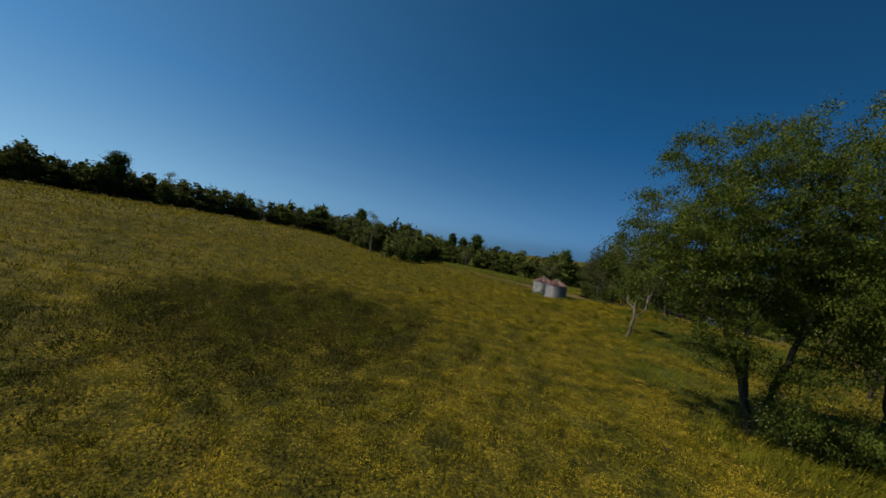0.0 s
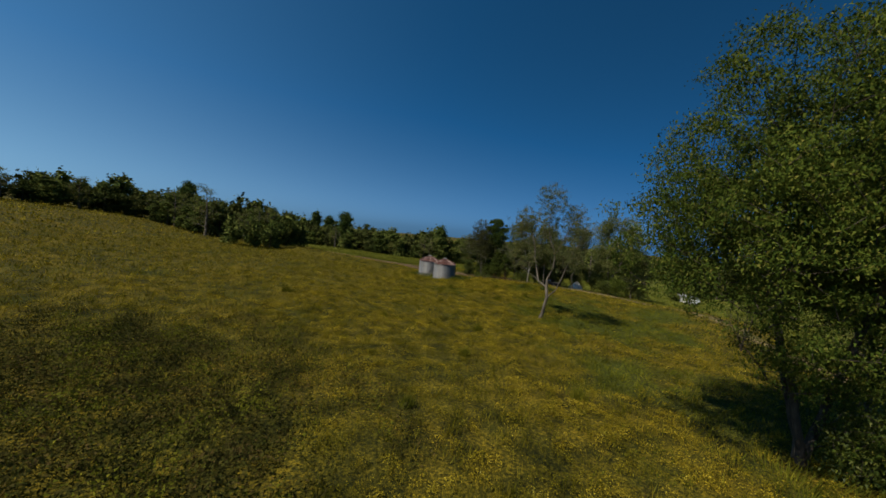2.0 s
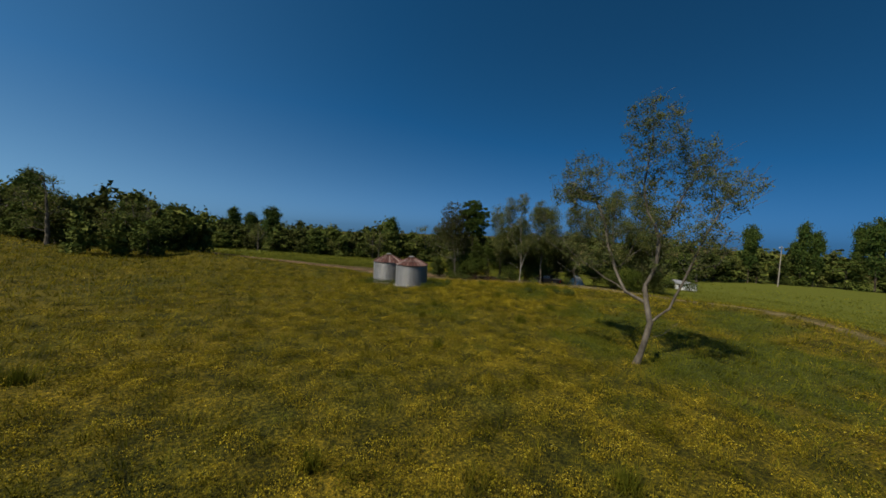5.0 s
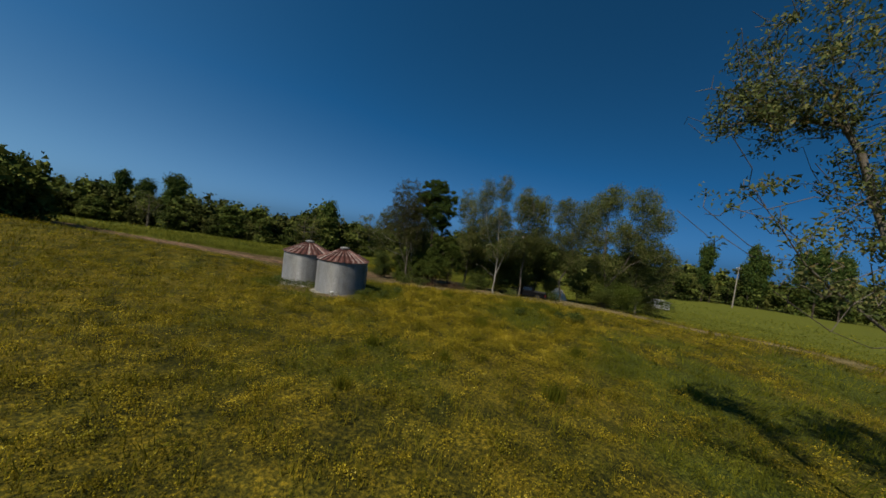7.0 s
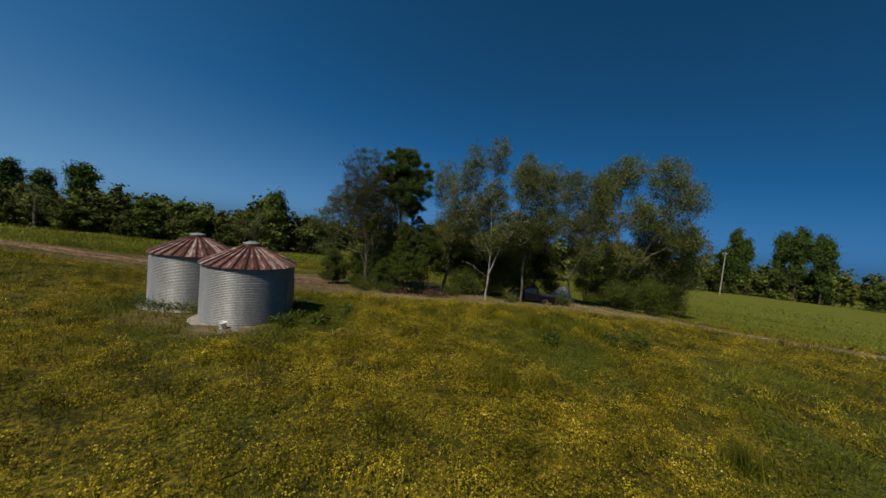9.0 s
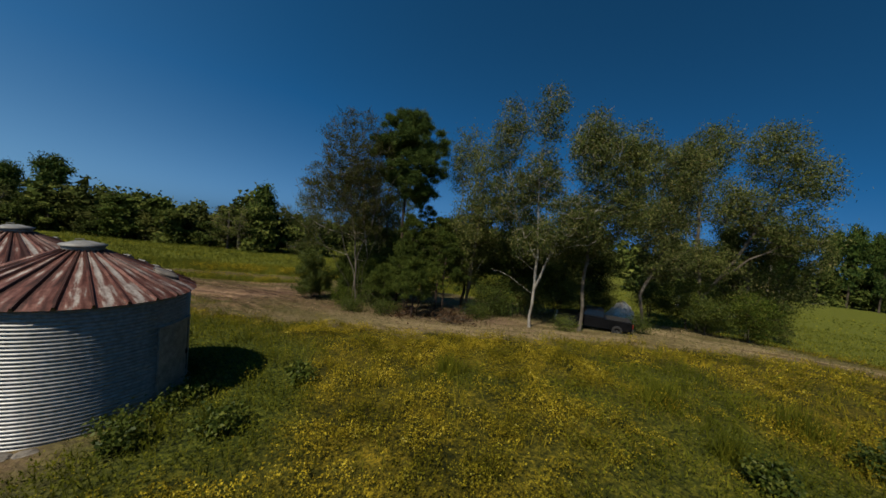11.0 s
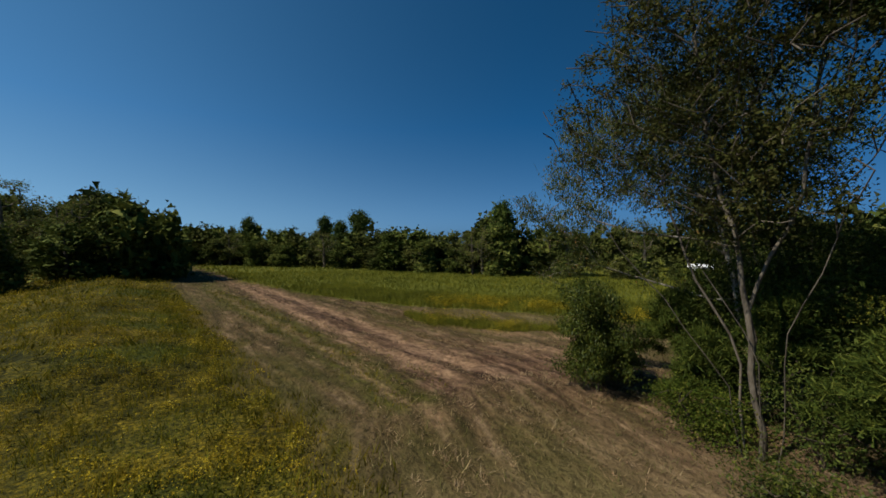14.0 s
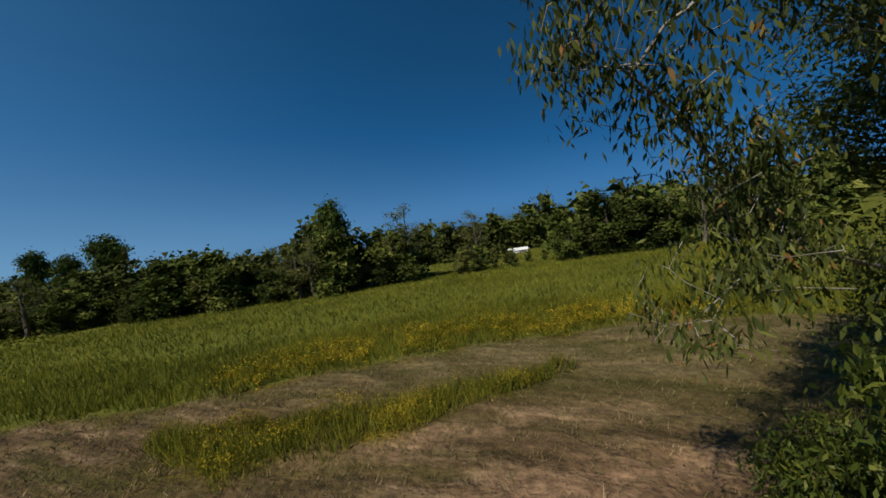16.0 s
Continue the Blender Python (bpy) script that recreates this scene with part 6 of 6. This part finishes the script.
rng = np.random.RandomState(300)
BANDS = ((58, 0, 17, 0.48, 0.034, 0.036, (-22, 2, 62, 124)), (28, 17, 36, 0.50, 0.055, 0.052, (-42, 6, 84, 146)), (8, 36, 85, 0.58, 0.12, 0.10, (-90, 10, 130, 194)), (0.9, 85, 190, 0.6, 0.42, 0.32, (-190, 10, 150, 240)))
for per, lo, hi, tall, wide, bloom, area in BANDS:
    x, y = spread_points(rng, per, lo, hi, area)
    mown = inside(MOWN, x + 0.7 * waves(x, y, 3, 5), y + 0.7 * waves(x, y, 3, 6))
    strip = inside(STRIP, x, y)
    mown &= ~strip
    lawn = inside(LAWN, x, y) & ~mown
    field = ((inside(FIELD, x, y) | lawn) & ~mown) | strip
    rest = ~mown & ~field
    lush, weed = lushness(x, y), weedy(x, y)
    r = rng.rand(len(x))
    is_weed = rest & (weed > 0.3 + 0.6 * r)
    is_lush = rest & ~is_weed & (lush > 0.15 + 0.5 * r)
    is_bloom = rest & ~is_weed & ~is_lush
    bumpy = np.clip(0.85 + 1.1 * waves(x, y, 2.6, 9), 0.35, 1.7)
    k = is_bloom & (rng.rand(len(x)) < np.clip(0.75 + 0.7 * waves(x, y, 1.3, 34) + 0.8 * waves(x, y, 3.2, 18), 0.15, 1))
    me, tops = blade_mesh("meadow_grass", rng, x[k], y[k], tall * (0.34 + 0.8 * np.clip(0.5 + 1.25 * waves(x[k], y[k], 2.4, 33), 0, 1.2)) * bumpy[k] ** 0.5, wide, M_BLADE, 0.45 if lo == 0 else 0.85, swept=lo > 0)
    stuff("meadow_grass", me, "yellow green stems of a flowering meadow", "grass")
    if lo < 30:
        # bushy flower clumps: little domes of heads
        cx, cy = spread_points(rng, 5.0 if lo == 0 else 2.0, lo, hi, area)
        j = ~inside(MOWN, cx + 0.5 * waves(cx, cy, 3, 5), cy + 0.5 * waves(cx, cy, 3, 6)) & (lushness(cx, cy) < 0.2 + 0.5 * rng.rand(len(cx))) & (weedy(cx, cy) < 0.45) & ~inside(FIELD, cx, cy)
        j &= rng.rand(len(cx)) < sparse(cx, cy) * np.clip(1.0 + 0.9 * waves(cx, cy, 22, 19), 0.35, 1.5) * np.clip(0.68 + 0.6 * waves(cx, cy, 11, 14) + 1.0 * waves(cx, cy, 3.2, 18) + 0.5 * np.exp(-((cx - 40) ** 2 + (cy - 78) ** 2) / 250), 0.12, 1)
        cx, cy = cx[j], cy[j]
        each = 56 if lo == 0 else 30
        R = np.repeat(rng.uniform(0.2, 0.62, len(cx)), each)
        H = np.repeat(tall * rng.uniform(0.65, 1.15, len(cx)) * np.clip(0.8 + 1.2 * waves(cx, cy, 2.6, 9), 0.3, 1.8), each)
        q, a = np.sqrt(rng.rand(len(R))), rng.uniform(0, 6.283, len(R))
        fx, fy = np.repeat(cx, each) + R * q * np.cos(a), np.repeat(cy, each) + R * q * np.sin(a)
        domes = np.stack([fx, fy, height(fx, fy) + H * (1 - 0.7 * q ** 2) * rng.uniform(0.8, 1.08, len(R))], -1)
        stuff("meadow_flowers", bloom_mesh("meadow_flowers", rng, domes, bloom * 1.36, M_FLOWER), "bushy clumps of small yellow meadow flowers", "flowers")
    dens = np.clip(0.5 + 0.8 * waves(x, y, 11, 14) + 0.9 * waves(x, y, 2.2, 15) + 0.7 * waves(x, y, 0.9, 16) + 0.5 * np.exp(-((x - 42) ** 2 + (y - 80) ** 2) / 200), 0.03, 1.6)[k]
    dens = dens * sparse(x[k], y[k]) * np.clip(1.0 + 0.9 * waves(x[k], y[k], 22, 19), 0.35, 1.5)
    pick = rng.rand(k.sum()) < dens * 0.95
    heads = [tops[pick] + (0, 0, 0.02)]
    for more in ((0.15, 0.35, 0.6) if lo > 30 else (0.8,)):
        second = rng.rand(k.sum()) < (dens - more) * 0.95
        heads.append(tops[second] + rng.normal(0, 2.2 * bloom, (second.sum(), 3)) * (1, 1, 0.6) - (0, 0, 0.03))
    heads = np.concatenate(heads)
    stuff("meadow_flowers", bloom_mesh("meadow_flowers", rng, heads, bloom, M_FLOWER), "small bright yellow meadow flowers", "flowers")
    k = is_lush
    me, tops = blade_mesh("green_grass", rng, x[k], y[k], tall * 0.75 * bumpy[k], wide, M_BLADE_LUSH, 0.6 if lo == 0 else 0.9, swept=lo > 0)
    stuff("green_grass", me, "soft green grass between the flowers", "grass")
    if lo == 0:
        tips = tops[rng.rand(k.sum()) < 0.6] - (0, 0, 0.05)
        v, f = leaves(rng, tips, 3, 0.10, 0.085, 0.5, 0.5, plain=True)
        stuff("green_weeds", mesh_np("green_weeds", v, f, M_BLADE_LUSH), "leafy green weeds between the flowers", "weeds")
    pick = rng.rand(k.sum()) < 0.3
    stuff("meadow_flowers", bloom_mesh("meadow_flowers", rng, tops[pick], bloom, M_FLOWER), "small bright yellow meadow flowers", "flowers")
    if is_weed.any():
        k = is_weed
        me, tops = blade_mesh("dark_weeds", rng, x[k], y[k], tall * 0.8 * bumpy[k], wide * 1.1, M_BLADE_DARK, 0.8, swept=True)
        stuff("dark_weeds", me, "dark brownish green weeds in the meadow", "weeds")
    trodden = np.clip(np.exp(-(off_line([(-6, 178), (15.4, 148), (31.2, 124.4), (37.6, 114.4)], x, y) / 2.4) ** 4) + np.exp(-(((x - 42) / 6) ** 2 + ((y - 110.2) / 4.4) ** 2)), 0, 0.9)
    k = mown & (rng.rand(len(x)) < 0.9 - trodden)
    me, tops = blade_mesh("mown_straw", rng, x[k], y[k], 0.19, wide * 0.75, M_STRAW, 1.1)
    stuff("mown_straw", me, "short dry mown straw", "straw")
    k = field & ~mown
    edge = off_line(FIELD[1:11], x[k], y[k])
    tallf = np.where(lawn[k], 0.26, np.where(edge < 7, 0.65, 0.5))
    me, tops = blade_mesh("field_grass", rng, x[k], y[k], tallf, wide * 1.1, M_TALL, 0.6)
    stuff("field_grass", me, "tall yellow green grass of the next field", "grass")
    pick = rng.rand(k.sum()) < np.where(lawn[k], 0, np.where(edge < 8, 0.02, 0.005))
    stuff("field_flowers", bloom_mesh("field_flowers", rng, tops[pick], bloom * 1.2, M_FLOWER), "yellow flowers along the field's edge", "flowers")


# the thickest bank of flowers, between the bins and the mown strip
rng = np.random.RandomState(610)
n = 3400
cx, cy = rng.uniform(27, 50, n), rng.uniform(66, 92, n)
k = ~inside(MOWN, cx + 0.6, cy + 0.6) & (lushness(cx, cy) < 0.05 + 0.3 * rng.rand(n)) & (np.hypot(cx - 30.4, cy - 89.6) > 4.2) & (rng.rand(n) < np.clip(0.7 + 0.9 * waves(cx, cy, 3.2, 18), 0.1, 1))
cx, cy = cx[k], cy[k]
R = np.repeat(rng.uniform(0.2, 0.5, len(cx)), 40)
H = np.repeat(rng.uniform(0.38, 0.68, len(cx)), 40)
q, a = np.sqrt(rng.rand(len(R))), rng.uniform(0, 6.283, len(R))
fx, fy = np.repeat(cx, 40) + R * q * np.cos(a), np.repeat(cy, 40) + R * q * np.sin(a)
heads = np.stack([fx, fy, height(fx, fy) + H * (1 - 0.75 * q ** 2) * rng.uniform(0.75, 1.1, len(R))], -1)
stuff("meadow_flowers", bloom_mesh("meadow_flowers", rng, heads, 0.052, M_FLOWER), "thick bank of small yellow meadow flowers", "flowers")


# the standing strip and the front of the next field, thick and tall
rng = np.random.RandomState(500)
for per, poly, tall, wide, share in ((75, STRIP, 0.8, 0.035, 0.5), (20, [(20, 146), (38.3, 130.5), (47.3, 127), (56.7, 121.9), (62.8, 117.4), (68, 109), (78, 116), (66, 131), (52, 138), (40, 142), (28, 156)], 0.6, 0.06, 1.3)):
    xs, ys = [q[0] for q in poly], [q[1] for q in poly]
    low = 0.35 if per == 75 else 0.7
    n = int(per * (max(xs) - min(xs)) * (max(ys) - min(ys)))
    x, y = rng.uniform(min(xs), max(xs), n), rng.uniform(min(ys), max(ys), n)
    k = inside(poly, x + 0.9 * waves(x, y, 3.5, 45), y + 0.9 * waves(x, y, 3.5, 46))
    x, y = x[k], y[k]
    me, tops = blade_mesh("field_grass", rng, x, y, tall * (low + 0.65 * np.clip(0.5 + waves(x, y, 3, 41), 0, 1)), wide, M_TALL, 0.4)
    stuff("field_grass", me, "tall yellow green grass left standing", "grass")
    pick = rng.rand(len(x)) < share * np.clip(0.6 + 1.2 * waves(x, y, 5, 42), 0, 2) * (1.0 if per == 75 else 2.0 * np.exp(-(((off_line([(45, 130), (47.3, 128.5), (56.7, 123.4), (64, 117.5)], x, y) - 1.2) / 2.6) ** 2)))
    stuff("field_flowers", bloom_mesh("field_flowers", rng, np.concatenate([tops[pick] + rng.normal(0, 0.14, (pick.sum(), 3)) * (1, 1, 0.7) for _ in range(9)]), wide * 1.5, M_FLOWER), "yellow flowers in the tall grass", "flowers")

# rows of cut hay and grass tongues along the wheel tracks
TRACK = [(-24, 204), (19.9, 147), (35, 123.3), (41.3, 114.9), (45.2, 108.5), (46.5, 101)]
for name, offs, mat, tall, label, cat in (("hay_row", (-7.6, -6.2, -4.4, -3.2, -2.1, -0.9, 0.2, 1.2, 2.6, 3.4, 4.4, 5.6, 6.6, 7.6, 8.4), M_HAY, 0.15, "thin rows of cut dry hay along the wheel tracks", "hay"),):
    hx, hy = [], []
    for (x0, y0), (x1, y1) in zip(TRACK, TRACK[1:]):
        size = math.hypot(x1 - x0, y1 - y0)
        ux, uy = (x1 - x0) / size, (y1 - y0) / size
        n = int(size * (60 if y0 > 140 else 900))
        u, o = rng.uniform(-0.6, size + 0.6, n), rng.choice(offs, n)
        o = o + rng.normal(0, 0.15, n) + 0.5 * waves(x0 + ux * u + 3 * o, y0 + uy * u, 9, 71)
        k = waves(0.35 * (x0 + ux * u) + 5 * np.round(o), 0.35 * (y0 + uy * u), 3, 72) > -0.05
        hx.append((x0 + ux * u + uy * o)[k])
        hy.append((y0 + uy * u - ux * o)[k])
    hx, hy = np.concatenate(hx), np.concatenate(hy)
    k = inside(MOWN, hx, hy) & ~inside(STRIP, hx, hy)
    far_off = np.where(hy[k] > 140, 2.2, 1.0)
    me, tops = blade_mesh(name, rng, hx[k], hy[k], tall * far_off, 0.028 * far_off, mat, 1.6)
    stuff(name, me, label, cat)

# rough grass of the west verge and the green swath between the tracks
for line, half, per, tall in (([(7.1, 140.4), (26.6, 113.6), (32, 107), (36.5, 100.5)], 1.5, 46, 0.34), ([(11.7, 143.8), (30.1, 118.4), (35.6, 110.4), (37.6, 106.4)], 1.35, 46, 0.2), ([(16, 141), (36.4, 113.2), (39.6, 107.6)], 0.5, 26, 0.18)):
    xs, ys = [q[0] for q in line], [q[1] for q in line]
    n = int(per * (max(xs) - min(xs) + 4) * (max(ys) - min(ys) + 4))
    x, y = rng.uniform(min(xs) - 2, max(xs) + 2, n), rng.uniform(min(ys) - 2, max(ys) + 2, n)
    k = (off_line(line, x, y) < half * (0.75 + 0.6 * waves(x, y, 3, 95))) & (rng.rand(n) < np.clip(0.75 + 0.9 * waves(x, y, 1.5, 96), 0.1, 1))
    me, tops = blade_mesh("verge_grass", rng, x[k], y[k], tall, 0.04, M_BLADE, 0.7)
    stuff("verge_grass", me, "rough olive grass between the wheel tracks", "grass")

# broad-leaved weed bushes standing in the flowers
for x, y, r in ((43.2, 73.3, 0.55), (48.4, 69.9, 1.0), (47.2, 71.0, 0.6), (36.6, 86.2, 0.5), (33.6, 84.4, 0.55), (31.6, 85.0, 0.45)):
    q = rng.normal(0, 1, (int(150 * r), 3))
    tips = unit(q) * (rng.rand(len(q), 1) ** 0.4) * (r, r, 0.5 * r + 0.12) + (x, y, 0.35 * r + 0.2)
    tips[:, 2] += height(tips[:, 0], tips[:, 1])
    v, f = leaves(rng, tips, 12, 0.10, 0.13, 0.6, -0.3)
    tagged(new("weed_bush", mesh_np("weed_bush", v, f, M_LEAF_DARK)), "broad-leaved dark green weed bush among yellow flowers", "weed bush", "weed bushes")

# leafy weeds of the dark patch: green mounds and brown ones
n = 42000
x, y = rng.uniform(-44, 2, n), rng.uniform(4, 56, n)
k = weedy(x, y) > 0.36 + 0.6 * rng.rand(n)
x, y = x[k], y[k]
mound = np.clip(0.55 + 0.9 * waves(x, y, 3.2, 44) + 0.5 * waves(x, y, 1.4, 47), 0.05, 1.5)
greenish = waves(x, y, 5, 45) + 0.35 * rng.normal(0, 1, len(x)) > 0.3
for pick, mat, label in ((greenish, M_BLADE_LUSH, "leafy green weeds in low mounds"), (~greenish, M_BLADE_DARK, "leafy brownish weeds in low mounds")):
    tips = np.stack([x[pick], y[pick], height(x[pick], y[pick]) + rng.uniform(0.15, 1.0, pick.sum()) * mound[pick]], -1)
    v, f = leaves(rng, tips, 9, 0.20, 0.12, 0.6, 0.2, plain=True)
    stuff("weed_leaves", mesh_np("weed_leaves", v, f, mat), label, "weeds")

# tall soft grass and weeds in the shade of the two leafy trees
n = 26000
x, y = rng.uniform(10, 40, n), rng.uniform(4, 26, n)
k = (np.exp(-(((x - 22) / 8.5) ** 2 + ((y - 13.5) / 5.0) ** 2)) + 0.3 * waves(x, y, 3, 48) > 0.3 + 0.4 * rng.rand(n))
me, tops = blade_mesh("shade_grass", rng, x[k], y[k], 0.75, 0.05, M_BLADE_LUSH, 0.7, swept=True)
stuff("shade_grass", me, "tall soft green grass under the leafy trees", "grass")

# rank weeds round the feet of the bins
for bx, by, lo, hi in ((*BIN_A, 20, 330), (*BIN_B, -55, 172)):
    n = 420
    a = np.radians(rng.uniform(lo, hi, n))
    r = 3.02 + np.abs(rng.normal(0, 0.42, n))
    x, y = bx + r * np.sin(a), by + r * np.cos(a)
    k = (np.hypot(x - BIN_A[0], y - BIN_A[1]) > 2.95) & (np.hypot(x - BIN_B[0], y - BIN_B[1]) > 2.95) & (waves(x, y, 2.5, 91) > -0.35)
    tips = np.stack([x[k], y[k], height(x[k], y[k]) + rng.uniform(0.08, 0.5, k.sum())], -1)
    v, f = leaves(rng, tips, 16, 0.16, 0.11, 0.6, 0.2, plain=True)
    stuff("bin_weeds", mesh_np("bin_weeds", v, f, M_LEAF_DARK), "dark green leafy weeds at the foot of a grain bin", "weeds")

# green weed tufts standing out of the flowers
rng = np.random.RandomState(410)
TUFTS = ((41.8, 83.4, 0.9), (44.0, 74.2, 0.8), (46.5, 76.5, 1.1), (33.5, 84.6, 0.6), (24.5, 70.5, 0.7), (27.2, 66.8, 0.6), (20.5, 66.0, 0.6), (35.5, 71.5, 0.8), (15.0, 41.5, 0.7), (9.5, 33.5, 0.7), (2.5, 26.0, 0.6), (13.5, 25.5, 0.7), (29.5, 61.0, 0.9), (37.5, 64.0, 0.9), (6.0, 47.0, 0.6), (-4.5, 58.5, 0.9), (17.0, 57.0, 0.7), (48.5, 72.5, 1.2))
for x, y, s in TUFTS:
    n = int(260 * s)
    px, py = x + rng.normal(0, 0.30 * s, n), y + rng.normal(0, 0.30 * s, n)
    me, tops = blade_mesh("green_tuft", rng, px, py, 0.95 * s ** 0.5, 0.035, M_BLADE_LUSH, 0.4)
    tagged(new("green_tuft", me), "tuft of taller bright green weeds among yellow flowers", "weed tuft", "green tufts")
